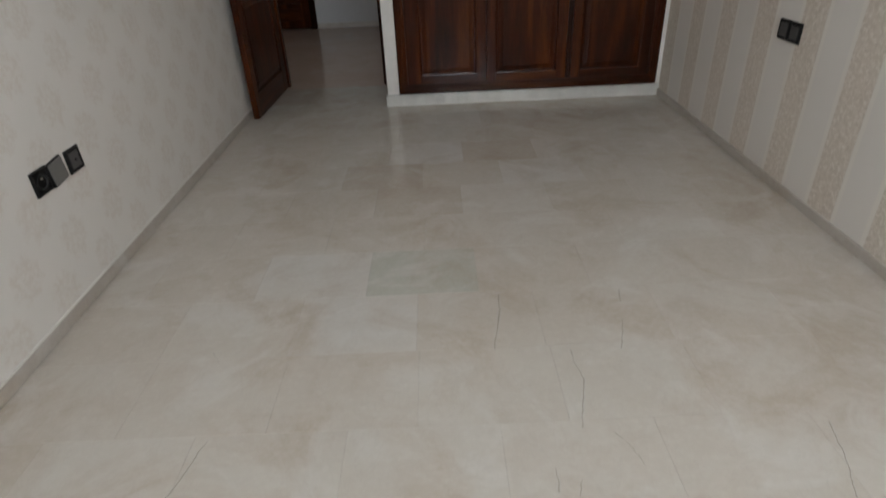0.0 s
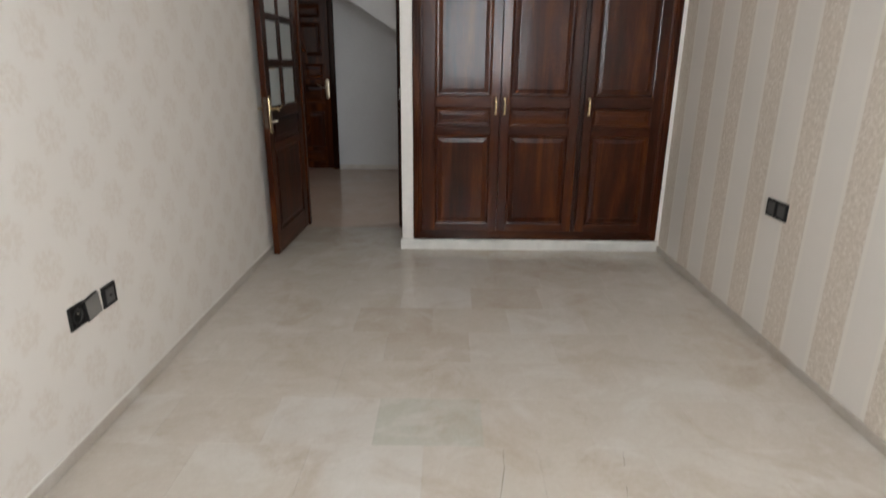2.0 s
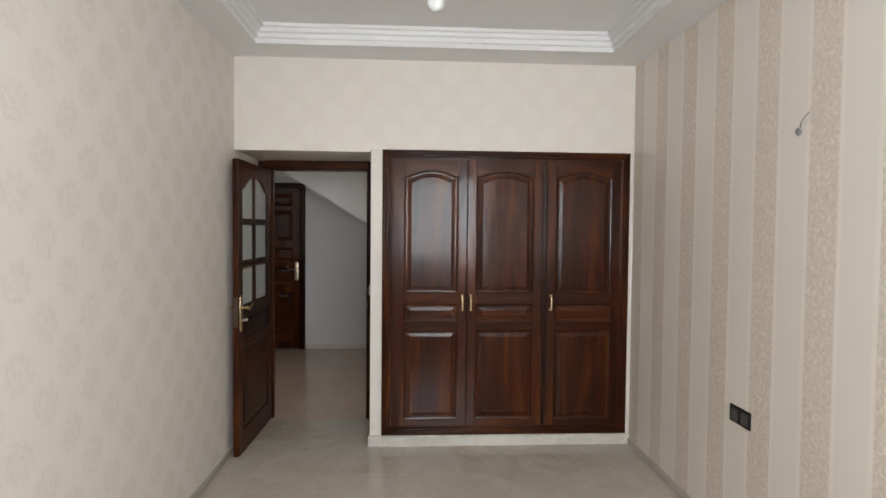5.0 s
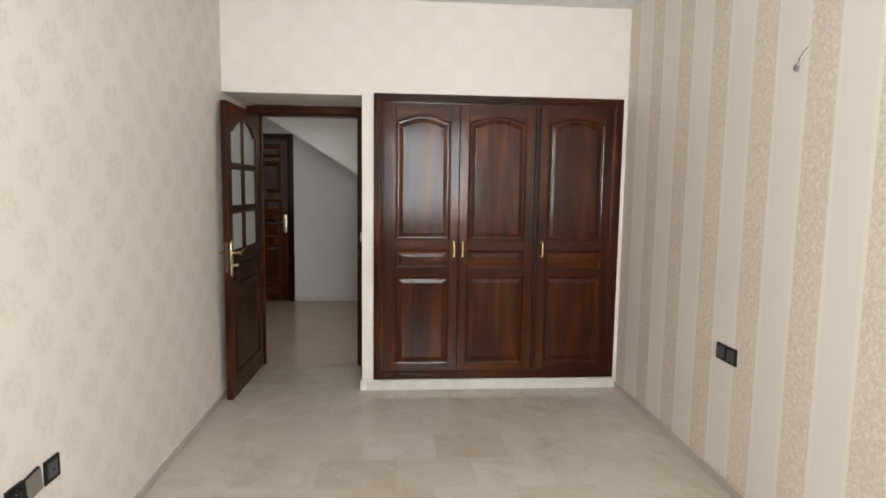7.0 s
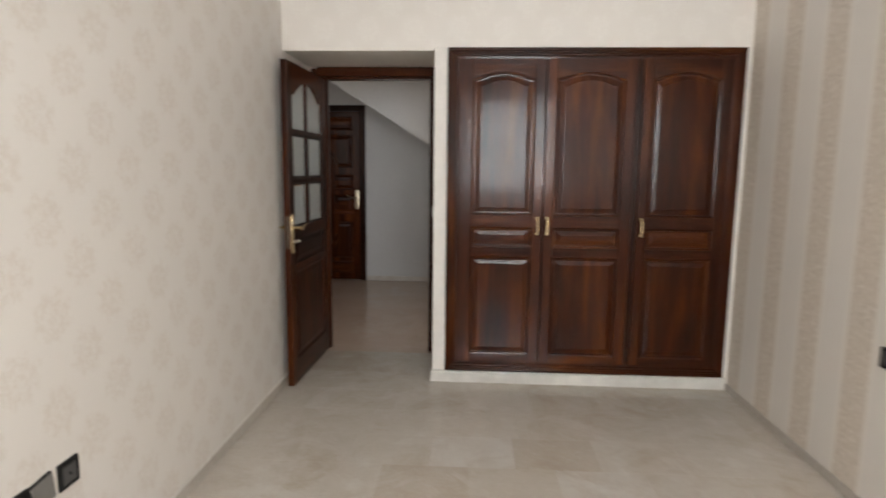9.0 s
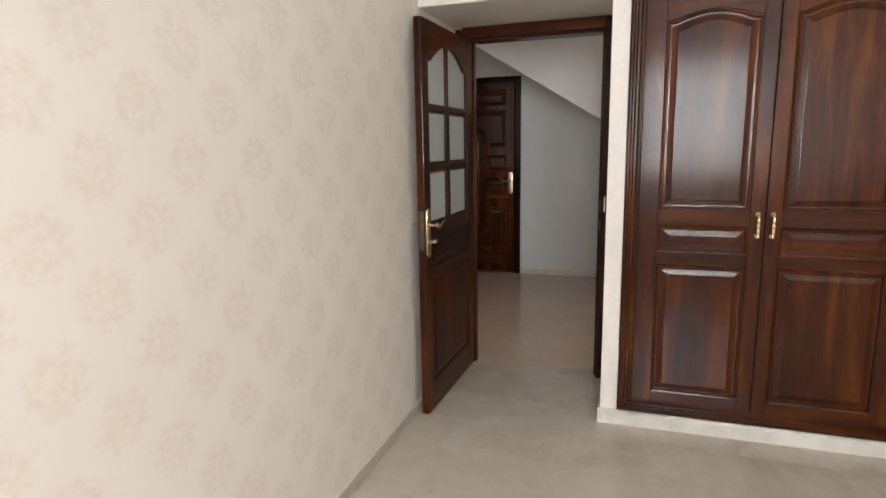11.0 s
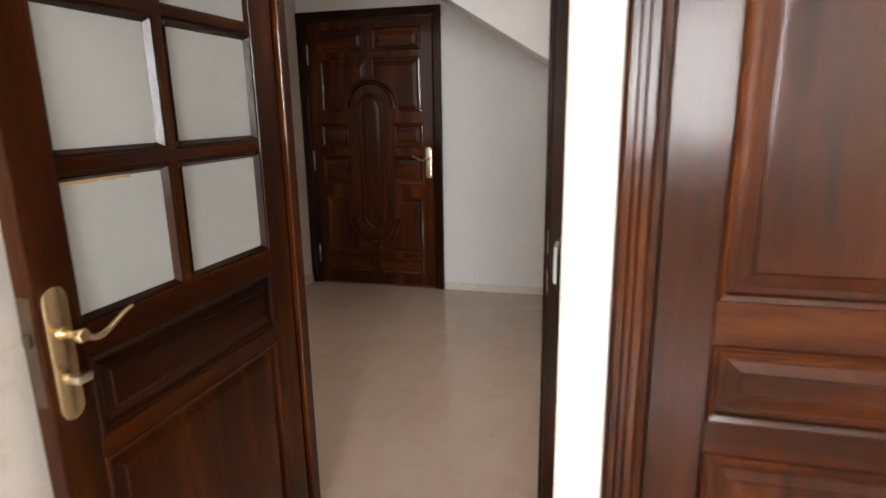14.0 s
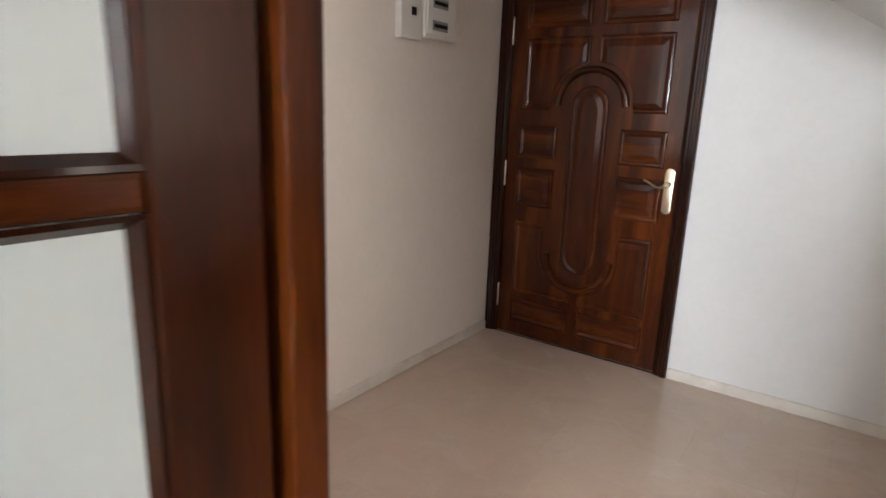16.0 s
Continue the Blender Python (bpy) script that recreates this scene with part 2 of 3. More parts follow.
M_WOODM_H = wood("deep_mahogany_level", 0, *MID)
ENTRANCE = (0.004, 0.0008, 0.0003), (0.050, 0.0094, 0.0014), (0.168, 0.0385, 0.0049)
M_WOODE_V = wood("entrance_mahogany_upright", 2, *ENTRANCE, coat=0.40)
M_WOODE_H = wood("entrance_mahogany_level", 0, *ENTRANCE, coat=0.40)
M_BRASS = plain("polished_brass", (0.78, 0.60, 0.36), 0.25, 1.0, vary=0.15)
M_NICKEL = plain("brushed_nickel", (0.68, 0.62, 0.52), 0.3, 1.0, vary=0.1)
M_SATIN = plain("satin_champagne_metal", (0.60, 0.50, 0.37), 0.34, 1.0, vary=0.12)
M_FOREND = plain("tarnished_steel", (0.085, 0.055, 0.036), 0.5, 0.4, vary=0.3)
M_BLACK = plain("black_plastic", (0.008, 0.0075, 0.0075), 0.4, vary=0.2, Specular_IOR_Level=0.25)
M_DKGREY = plain("dark_grey_plastic", (0.028, 0.027, 0.027), 0.4, vary=0.2, Specular_IOR_Level=0.3)
M_GREY = plain("grey_plastic", (0.085, 0.08, 0.078), 0.45, vary=0.15, Specular_IOR_Level=0.3)
M_BLANK = plain("taupe_grey_plastic", (0.17, 0.158, 0.145), 0.5, vary=0.12, Specular_IOR_Level=0.3)
M_CONDUIT = plain("pale_grey_plastic", (0.27, 0.27, 0.265), 0.5, vary=0.2)
M_SWITCH = plain("white_plastic", (0.72, 0.71, 0.68), 0.35, vary=0.05)
M_WIRE_W = plain("white_wire", (0.75, 0.73, 0.68), 0.4, vary=0.05)
M_WIRE_D = plain("grey_wire", (0.09, 0.09, 0.095), 0.4)
M_TAPE = plain("masking_tape", (0.62, 0.44, 0.24), 0.6)


def frosted():
    n = Nodes("frosted_glass")
    v = n.coords()
    fine, big = n.noise(v, 220, 3), n.noise(v, 4, 4)
    col = n.ramp(big, (0.3, (0.76, 0.805, 0.80)), (0.7, (0.82, 0.86, 0.85)))
    n.bump(fine, 0.15, 0.001)
    n.done(col, n.math("MULTIPLY_ADD", big, 0.1, 0.34), Transmission_Weight=0.5)
    return n.mat


def clear(name, tint, rough):
    n = Nodes(name)
    return n.done(tint, rough, Transmission_Weight=1.0, IOR=1.45)


M_FROST = frosted()
M_GLASS = clear("clear_glass", (1.0, 1.0, 1.0), 0.02)
M_BULB = plain("bulb_glass", (0.66, 0.68, 0.68), 0.15, vary=0.03)

# ---- mesh helpers ----
HOME = {}


def thing(name, m, label, category, group=""):
    """An Empty at the base of a thing."""
    ob = new(name)
    ob.empty_display_size = 0.1
    ob.matrix_world = m
    HOME[name] = m.copy()
    ob["home"] = name
    return tagged(ob, label, category, group)


def finish(bm, name, material, smooth=False):
    bmesh.ops.recalc_face_normals(bm, faces=bm.faces)
    me = bpy.data.meshes.new(name)
    bm.to_mesh(me)
    bm.free()
    me.materials.append(material)
    if smooth:
        for p in me.polygons:
            p.use_smooth = True
        me.set_sharp_from_angle(angle=radians(38))
    return me


def part(name, bm, material, parent, label="", smooth=False, world=True):
    """Links a bmesh as one mesh object under a thing or a part; with world, the bmesh is in world coordinates."""
    top = parent
    while top.parent:
        top = top.parent
    if world and "home" in top:
        bm.transform(HOME[top["home"]].inverted())
    ob = new(name, finish(bm, name, material, smooth))
    ob.parent = parent
    return tagged(ob, label) if label else ob


def solid(name, bm, material, label="", category="", kind="", smooth=False, group=""):
    return tagged(new(name, finish(bm, name, material, smooth)), label, category, group, kind)


def add(bm, other):
    me = bpy.data.meshes.new("scrap")
    other.to_mesh(me)
    other.free()
    bm.from_mesh(me)
    bpy.data.meshes.remove(me)
    return bm


def box(x0, x1, y0, y1, z0, z1, bevel=0.0, bm=None, seg=2):
    b = bmesh.new()
    bmesh.ops.create_cube(b, size=1.0)
    for v in b.verts:
        v.co = Vector(((x0 + x1) / 2 + v.co.x * (x1 - x0), (y0 + y1) / 2 + v.co.y * (y1 - y0), (z0 + z1) / 2 + v.co.z * (z1 - z0)))
    if bevel:
        bmesh.ops.bevel(b, geom=list(b.edges), offset=bevel, segments=seg, affect="EDGES", profile=0.5)
    return b if bm is None else add(bm, b)


def prism(points, y0, y1, bm=None, bevel=0.0):
    """An outline in x and z, pushed from y0 to y1."""
    b = bmesh.new()
    a = [b.verts.new((x, y0, z)) for x, z in points]
    c = [b.verts.new((x, y1, z)) for x, z in points]
    b.faces.new(a)
    b.faces.new(c[::-1])
    for i in range(len(a)):
        b.faces.new((a[i], c[i], c[i - 1], a[i - 1]))
    if bevel:
        bmesh.ops.bevel(b, geom=[e for e in b.edges if abs(e.verts[0].co.y - y0) < 1e-6 and abs(e.verts[1].co.y - y0) < 1e-6], offset=bevel, segments=2, affect="EDGES", profile=0.5)
    return b if bm is None else add(bm, b)


def nested(loops, bm=None, cap=True):
    """Faces between outlines of equal length, the last one closed."""
    b = bmesh.new()
    rows = [[b.verts.new(p) for p in loop] for loop in loops]
    for r, s in zip(rows, rows[1:]):
        for i in range(len(r)):
            b.faces.new((r[i - 1], r[i], s[i], s[i - 1]))
    if cap:
        b.faces.new(rows[-1])
    return b if bm is None else add(bm, b)


def tube(points, radius, bm=None, n=10, flat=1.0, radii=None):
    """A round rod along points."""
    b = bmesh.new()
    pts = [Vector(p) for p in points]
    rows, up = [], Vector((0.13, 0.29, 0.95)).normalized()
    for i, p in enumerate(pts):
        d = (pts[min(i + 1, len(pts) - 1)] - pts[max(i - 1, 0)]).normalized()
        s = d.cross(up).normalized()
        t = s.cross(d).normalized()
        r = radii[i] if radii else radius
        rows.append([b.verts.new(p + s * (r * math.cos(a)) + t * (r * flat * math.sin(a))) for a in (2 * math.pi * k / n for k in range(n))])
    for r, s in zip(rows, rows[1:]):
        for i in range(n):
            b.faces.new((r[i - 1], r[i], s[i], s[i - 1]))
    b.faces.new(rows[0])
    b.faces.new(rows[-1][::-1])
    return b if bm is None else add(bm, b)


def turned(profile, m, n=20, bm=None):
    """A shape turned round its z axis from (radius, height) pairs."""
    b = bmesh.new()
    rows = [[b.verts.new(m @ Vector((r * math.cos(a), r * math.sin(a), h))) for a in (2 * math.pi * k / n for k in range(n))] for r, h in profile]
    for r, s in zip(rows, rows[1:]):
        for i in range(n):
            b.faces.new((r[i - 1], r[i], s[i], s[i - 1]))
    b.faces.new(rows[0])
    b.faces.new(rows[-1][::-1])
    return b if bm is None else add(bm, b)


def arch_outline(x0, x1, z0, z1, rise=0.0, n=16):
    """A rectangle whose top may swell upwards by rise."""
    pts = [(x0, z0), (x1, z0)]
    for i in range(n + 1):
        s = i / n
        swell = max(0.0, math.sin(math.pi * min(1, max(0, (s - 0.06) / 0.88)))) ** 0.9
        pts.append((x1 - (x1 - x0) * s, z1 - rise + rise * swell))
    return pts


PANEL = ((0.0, 0.0), (0.0012, -0.0026), (0.003, -0.0038), (0.0112, -0.0014), (0.0128, 0.0012), (0.0142, 0.0075), (0.024, 0.008), (0.0252, 0.0066), (0.045, 0.0029), (0.0465, 0.0010), (0.05, 0.0006))


def raised_panel(x0, x1, z0, z1, y, rise=0.0, profile=PANEL, depth=1.0):
    """A fielded panel with moulding, facing -y, its rim at y."""
    return nested([[(px, y + d * depth, pz) for px, pz in arch_outline(x0 + i, x1 - i, z0 + i, z1 - i, rise)] for i, d in profile])


def shaped_panel(points, y, profile=((0.0, 0.0), (0.005, -0.007), (0.012, -0.009), (0.020, -0.008), (0.032, -0.002), (0.06, -0.006))):
    """A fielded panel of any outline: each rim shrinks towards the middle."""
    cx, cz = sum(p[0] for p in points) / len(points), sum(p[1] for p in points) / len(points)
    hx = max(abs(p[0] - cx) for p in points)
    hz = max(abs(p[1] - cz) for p in points)
    return nested([[(cx + (px - cx) * (1 - min(0.8, i / hx)), y + d, cz + (pz - cz) * (1 - min(0.8, i / hz))) for px, pz in points] for i, d in profile])


# ---- the room: x from the side wall with motifs to the striped one, y towards the hall ----
XL, XR, YB, ZC = -0.93, 1.872, -5.2, 2.71
HX0, HX1, HY0, HY1 = -2.18, 2.6, 0.70, 3.325
ST = "structure"

b = box(-1.08, XL, YB - 0.15, HY0, -0.05, 2.95)
solid("wall_west", b, M_FLORAL_W, "cream wallpaper with tan round motifs", "wall", ST)
b = box(XR, 2.02, YB - 0.15, 0.70, -0.05, 2.95)
solid("wall_east", b, M_STRIPE, "wallpaper with cream and tan upright stripes", "wall", ST)
b = box(XL, 0.0, 0.0, 0.56, 2.075, 2.95)
box(0.0, XR, 0.0, 0.56, 2.093, 2.95, bm=b)
solid("wall_north", b, M_FLORAL_N, "cream wallpaper above the doorway and wardrobe", "wall", ST)
b = box(0.004, 0.085, 0.0, 0.70, 0.0, 2.093, 0.003)
box(1.843, XR, 0.0, 0.56, 0.0, 2.093, bm=b)
box(0.085, XR, 0.58, 0.70, 0.0, 2.093, bm=b)
box(XL, XR, 0.56, 0.70, 2.093, 2.95, bm=b)
solid("wall_pillar", b, M_CREAM, "narrow cream pillar between doorway and wardrobe", "wall", ST)
# end wall with the window, out of view; dark tone weakens its reflection
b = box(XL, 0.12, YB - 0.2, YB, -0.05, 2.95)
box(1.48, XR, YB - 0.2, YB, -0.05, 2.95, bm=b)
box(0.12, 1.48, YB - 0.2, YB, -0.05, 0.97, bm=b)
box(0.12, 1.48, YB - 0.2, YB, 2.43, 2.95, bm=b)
solid("wall_south", b, M_DIM_WALL, "unseen wall round the window, toned darker to dim its reflection", "wall", ST)
win = thing("window_1", pose(0.80, YB - 0.12, 0.97), "two-light window with a dark wooden frame", "window")
tagged(win, kind=ST)
b = bmesh.new()
for q in ((0.12, 0.18, 0.97, 2.43), (1.42, 1.48, 0.97, 2.43), (0.18, 1.42, 0.97, 1.03), (0.18, 1.42, 2.37, 2.43), (0.775, 0.825, 1.03, 2.37)):
    box(q[0], q[1], YB - 0.15, YB - 0.09, q[2], q[3], 0.004, b)
part("window_frame", b, M_WOOD_V, win)
for x0, x1 in ((0.18, 0.775), (0.825, 1.42)):
    pane = part("pane", box(x0, x1, YB - 0.125, YB - 0.119, 1.03, 2.37), M_GLASS, win)
    pane.visible_shadow = False

# room ceiling: a lowered border, three plaster steps, a raised middle
def rect(x0, x1, y0, y1, z):
    return [(x0, y0, z), (x1, y0, z), (x1, y1, z), (x0, y1, z)]


RX0, RX1, RY0, RY1 = -0.70, 1.60, -4.90, -0.30
loops = [rect(XL, XR, YB, 0.0, ZC), rect(RX0, RX1, RY0, RY1, ZC)]
for inset, z in ((-0.004, ZC + 0.006), (-0.004, ZC + 0.030), (0.014, ZC + 0.034), (0.018, ZC + 0.060), (0.034, ZC + 0.066), (0.040, ZC + 0.088), (0.056, ZC + 0.094), (0.058, ZC + 0.112)):
    loops.append(rect(RX0 + inset, RX1 - inset, RY0 + inset, RY1 - inset, z))
b = nested(loops)
box(XL, XR, YB, 0.0, 2.86, 2.95, bm=b)
solid("ceiling", b, M_CEIL, "white plaster tray ceiling with a stepped cornice", "ceiling", ST)

# ---- the hall ----
b = box(-2.33, HX0, 0.56, HY1 + 0.15, -0.05, 2.9)
solid("wall_hall_west", b, M_BEIGE, "pale beige painted hall wall", "wall", ST)
b = box(-1.048, HX1, HY1, HY1 + 0.15, -0.05, 2.9)
box(HX0, -1.048, HY1, HY1 + 0.15, 2.102, 2.9, bm=b)
box(HX0, -1.048, HY1 + 0.10, HY1 + 0.15, -0.05, 2.102, bm=b)
solid("wall_hall_north", b, M_WHITE, "white glossy painted hall wall under the stairs", "wall", ST)
b = box(HX0, -2.07, 0.56, HY0, -0.05, 2.9)
box(-1.17, -1.08, 0.56, HY0, -0.05, 2.9, bm=b)
# assumed gap, out of view, where the south fill stands
box(-2.07, -1.17, 0.56, HY0, -0.05, 1.0, bm=b)
box(-2.07, -1.17, 0.56, HY0, 2.3, 2.9, bm=b)
solid("wall_hall_south", b, M_BEIGE, "pale beige painted wall", "wall", ST)
b = box(2.02, HX1, 0.56, HY0, -0.05, 2.9)
# gap in the unseen end wall, left for the added east fill
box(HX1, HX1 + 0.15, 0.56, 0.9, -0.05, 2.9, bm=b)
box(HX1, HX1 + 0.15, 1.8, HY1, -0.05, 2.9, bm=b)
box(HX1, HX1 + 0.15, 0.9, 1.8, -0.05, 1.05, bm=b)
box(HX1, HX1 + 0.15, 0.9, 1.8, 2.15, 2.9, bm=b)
solid("wall_hall_east", b, M_WHITE, "plain white hall wall", "wall", ST)
b = box(HX0, HX1, HY0, HY1, 2.72, 2.9)
solid("ceiling_hall", b, M_CEIL, "white plaster hall ceiling", "ceiling", ST)
SLOPE, LEVEL, SY = 0.616, 1.483, 1.92
b = prism([((LEVEL - 2.72) / SLOPE, 2.72), (LEVEL / SLOPE, 0.0), (HX1, 0.0), (HX1, 2.72)], SY, HY1)
solid("stair_underside", b, M_WHITE, "white plastered sloping underside of a staircase", "staircase", ST)

# ---- skirtings and plinth ----
def skirting(runs, label, material=None, height=0.058):
    b = bmesh.new()
    for q in runs:
        box(*q, 0.0, height, 0.003, b, 1)
    solid("baseboard", b, material or M_SKIRT, label, "baseboard", ST)


skirting([(XL, XL + 0.012, YB, 0.48)], "marble skirting along the motif wallpaper", height=0.046)
skirting([(XR - 0.012, XR, YB, -0.012)], "marble skirting along the striped wallpaper", height=0.046)
# thin pale line along the skirting's top edge
skirting_line = bmesh.new()
box(XL, XL + 0.010, YB, 0.48, 0.0465, 0.053, 0.002, skirting_line, 1)
solid("trim", skirting_line, M_CREAM, "cream line on top of the motif wall skirting", "trim", ST)
skirting([(-1.045, HX1, HY1 - 0.012, HY1)], "pale marble skirting under the white hall wall", M_SKIRT_HALL)
skirting([(HX0, HX0 + 0.012, HY0, HY1)], "pale marble skirting along the beige hall wall", M_SKIRT_HALL)
b = bmesh.new()
n = 120
rows = []
for i in range(n + 1):
    x = -0.008 + (XR + 0.008) * i / n
    w = 0.007 * noise.noise((x * 9, 0, 0)) + 0.006 * noise.noise((x * 37, 2, 0)) - 0.003
    rows.append([b.verts.new(p) for p in ((x, -0.012 + w * 0.4, 0.0), (x, -0.012 + w * 0.5, 0.066 + w), (x, -0.006, 0.076 + w), (x, 0.03, 0.078))])
for r, s in zip(rows, rows[1:]):
    for i in range(3):
        b.faces.new((r[i], s[i], s[i + 1], r[i + 1]))
b.faces.new(rows[0])
b.faces.new(rows[-1][::-1])
box(0.085, 1.843, 0.03, 0.56, 0.0, 0.078, bm=b)
solid("baseboard", b, M_PLINTH, "chipped white stone plinth under the wardrobe", "baseboard", ST)

# ---- wardrobe ----
WARD = thing("wardrobe", pose(0.958, 0.28, 0.078), "built-in wardrobe of varnished red-brown mahogany, three closed doors", "wardrobe")
WX0, WX1, WZ0, WZ1 = 0.086, 1.842, 0.080, 2.091
b = box(WX0 + 0.002, WX1 - 0.002, 0.035, 0.055, WZ0, WZ1 - 0.002)
box(WX0 + 0.002, WX1 - 0.002, 0.055, 0.55, WZ0, WZ1 - 0.002, bm=b)
part("carcass", b, M_WOODD_V, WARD)
FR = 0.062


def mitred_frame(x0, x1, z0, z1, w, y_face, y_back, name_side, parent, mats):
    """A moulded door casing: stepped profile, mitred in the corners."""
    prof = ((0.0, 0.045), (0.0, -0.010), (0.006, -0.014), (0.016, -0.014), (0.020, -0.009), (0.028, -0.009), (0.033, -0.003), (0.044, -0.003), (0.050, 0.003), (w, 0.005), (w, 0.03))
    k = w / 0.062
    prof = tuple((i * k if i < w else w, d) for i, d in prof)
    for side in range(4):
        bb = bmesh.new()
        rows = []
        for i, d in prof:
            xa, xb, za, zb = x0 + i, x1 - i, z0 + i, z1 - i
            ends = (((xa, za), (xa, zb)), ((xa, zb), (xb, zb)), ((xb, zb), (xb, za)), ((xb, za), (xa, za)))[side]
            rows.append([bb.verts.new((ex, y_face + d, ez)) for ex, ez in ends])
        for r, s in zip(rows, rows[1:]):
            bb.faces.new((r[0], r[1], s[1], s[0]))
        part(name_side, bb, mats[side % 2], parent)


mitred_frame(WX0, WX1, WZ0, WZ1, FR, -0.004, 0.03, "frame_member", WARD, (M_WOODM_V, M_WOODM_H))
DZ0, DZ1, DY = WZ0 + 0.058, WZ1 - 0.056, 0.001
b = box(1.222, 1.252, DY + 0.004, 0.036, DZ0, DZ1, 0.002)
part("mullion", b, M_WOODD_V, WARD)


def cabinet_handle(x, z, y, parent):
    """A turned upright brass bow on two feet."""
    h = 0.055
    prof = [(0.0045, -h), (0.007, -h + 0.004), (0.0045, -h + 0.010), (0.006, -h + 0.022), (0.0085, -h + 0.032), (0.0055, -0.012), (0.0095, -0.004), (0.0095, 0.004), (0.0055, 0.012), (0.0085, h - 0.032), (0.006, h - 0.022), (0.0045, h - 0.010), (0.007, h - 0.004), (0.0045, h)]
    bb = turned(prof, pose(x, y - 0.026, z), 12)
    for s in (-1, 1):
        turned([(0.010, 0.0), (0.010, 0.003), (0.0055, 0.006), (0.005, 0.026)], pose(x, y, z + s * (h - 0.006), 90), 12, bb)
    part("handle", bb, M_BRASS, parent, "turned brass handle", smooth=True)


def wardrobe_door(x0, x1, hx, up, level):
    px0, px1 = x0 + 0.088, x1 - 0.062
    if hx < (x0 + x1) / 2:
        px0, px1 = x0 + 0.062, x1 - 0.062
    y0, y1 = DY, 0.027
    zu0, zu1, zm0, zm1, zl0, zl1 = 1.085, 1.955, 0.885, 1.015, 0.190, 0.828
    door = part("door", box(x0 + 0.004, x1 - 0.004, y1 - 0.006, y1 + 0.004, DZ0 + 0.004, DZ1 - 0.004), M_WOODD_V, WARD)
    part("stile", box(x0, px0, y0, y1, DZ0, DZ1, 0.0025), up, door)
    part("stile", box(px1, x1, y0, y1, DZ0, DZ1, 0.0025), up, door)
    for z0, z1 in ((DZ0, zl0), (zl1, zm0), (zm1, zu0)):
        part("rail", box(px0, px1, y0 + 0.0006, y1, z0, z1), level, door)
    arch = arch_outline(px0, px1, zu0, zu1, 0.038)[2:]
    part("top_rail", prism([(px1, DZ1), *arch, (px0, DZ1)], y0 + 0.0006, y1), level, door)
    part("upper_panel", raised_panel(px0, px1, zu0, zu1, y0 - 0.001, 0.038), up, door)
    part("middle_panel", raised_panel(px0, px1, zm0, zm1, y0 - 0.001), level, door)
    part("lower_panel", raised_panel(px0, px1, zl0, zl1, y0 - 0.001), up, door)
    cabinet_handle(hx, 1.022, y0, door)
    return door


wardrobe_door(0.150, 0.682, 0.652, M_WOOD_V, M_WOOD_H)
wardrobe_door(0.685, 1.220, 0.712, M_WOOD_V, M_WOOD_H)
wardrobe_door(1.254, 1.780, 1.286, M_WOODM_V, M_WOODM_H)

# ---- room door: frame in the thick wall, leaf standing open along the side wall ----
FY0, FY1 = 0.555, 0.72
frame_1 = thing("door_frame", pose(-0.45, 0.6, 0.0), "dark varnished wooden frame of the open room door", "door frame")


b = box(XL + 0.002, -0.868, 0.613, 0.72, 0.0, 2.072, 0.004)
part("jamb", b, M_WOODM_V, frame_1)
part("door_stop", box(-0.868, -0.813, 0.622, 0.668, 0.0, 2.06, 0.004), M_WOODM_V, frame_1)
part("jamb", box(-0.056, 0.003, FY0, FY1, 0.0, 2.072, 0.004), M_WOODM_V, frame_1)
part("door_stop", box(-0.070, -0.055, 0.60, 0.71, 0.0, 2.06, 0.003), M_WOODM_V, frame_1)
part("head", box(-0.868, -0.056, FY0, FY1, 2.012, 2.072, 0.004), M_WOODM_H, frame_1)
part("door_stop", box(-0.813, -0.070, 0.60, 0.71, 1.998, 2.013, 0.003), M_WOODM_H, frame_1)
for z in (0.93, 1.04):
    part("strike_plate", box(-0.058, -0.055, 0.57, 0.595, z - 0.035, z + 0.03, 0.001), M_NICKEL, frame_1, "worn steel strike plate")

LW, LT_, LH = 0.800, 0.040, 1.985
LEAF = thing("door_1", pose(-0.846, -0.196, 0.008, 0, 0, 88.4), "open half-glazed mahogany door with six frosted panes", "door")
tagged(LEAF, kind=ST)
# leaf coordinates: x from the lock edge to the hinges, -y the side with the glazing beads in view
GX0, GX1, GZ0, GZ1 = 0.085, 0.700, 0.992, 1.895
part("stile", box(0, GX0, 0, LT_, 0, LH, 0.004), M_WOODM_V, LEAF, world=False)
part("stile", box(GX1, LW, 0, LT_, 0, LH, 0.004), M_WOODM_V, LEAF, world=False)
arch = arch_outline(GX0, GX1, GZ0, GZ1, 0.10)[2:]
b = prism([(GX1, LH), *arch, (GX0, LH)], 0.001, LT_ - 0.001)
part("top_rail", b, M_WOODM_H, LEAF, world=False)
for z0, z1 in ((0.93, GZ0), (0.72, 0.76), (0.0, 0.15)):
    part("rail", box(GX0, GX1, 0.001, LT_ - 0.001, z0, z1), M_WOODM_H, LEAF, world=False)
MX, MUNT = 0.374, 0.016
for z in (1.279, 1.578):
    b = prism([(GX0, z - MUNT), (GX1, z - MUNT), (GX1, z + MUNT), (GX0, z + MUNT)], 0.004, LT_ - 0.004, bevel=0.006)
    part("glazing_bar", b, M_WOODM_H, LEAF, world=False)
b = prism([(MX - MUNT, GZ0), (MX + MUNT, GZ0), (MX + MUNT, GZ1 - 0.004), (MX - MUNT, GZ1 - 0.004)], 0.0045, LT_ - 0.0045, bevel=0.006)
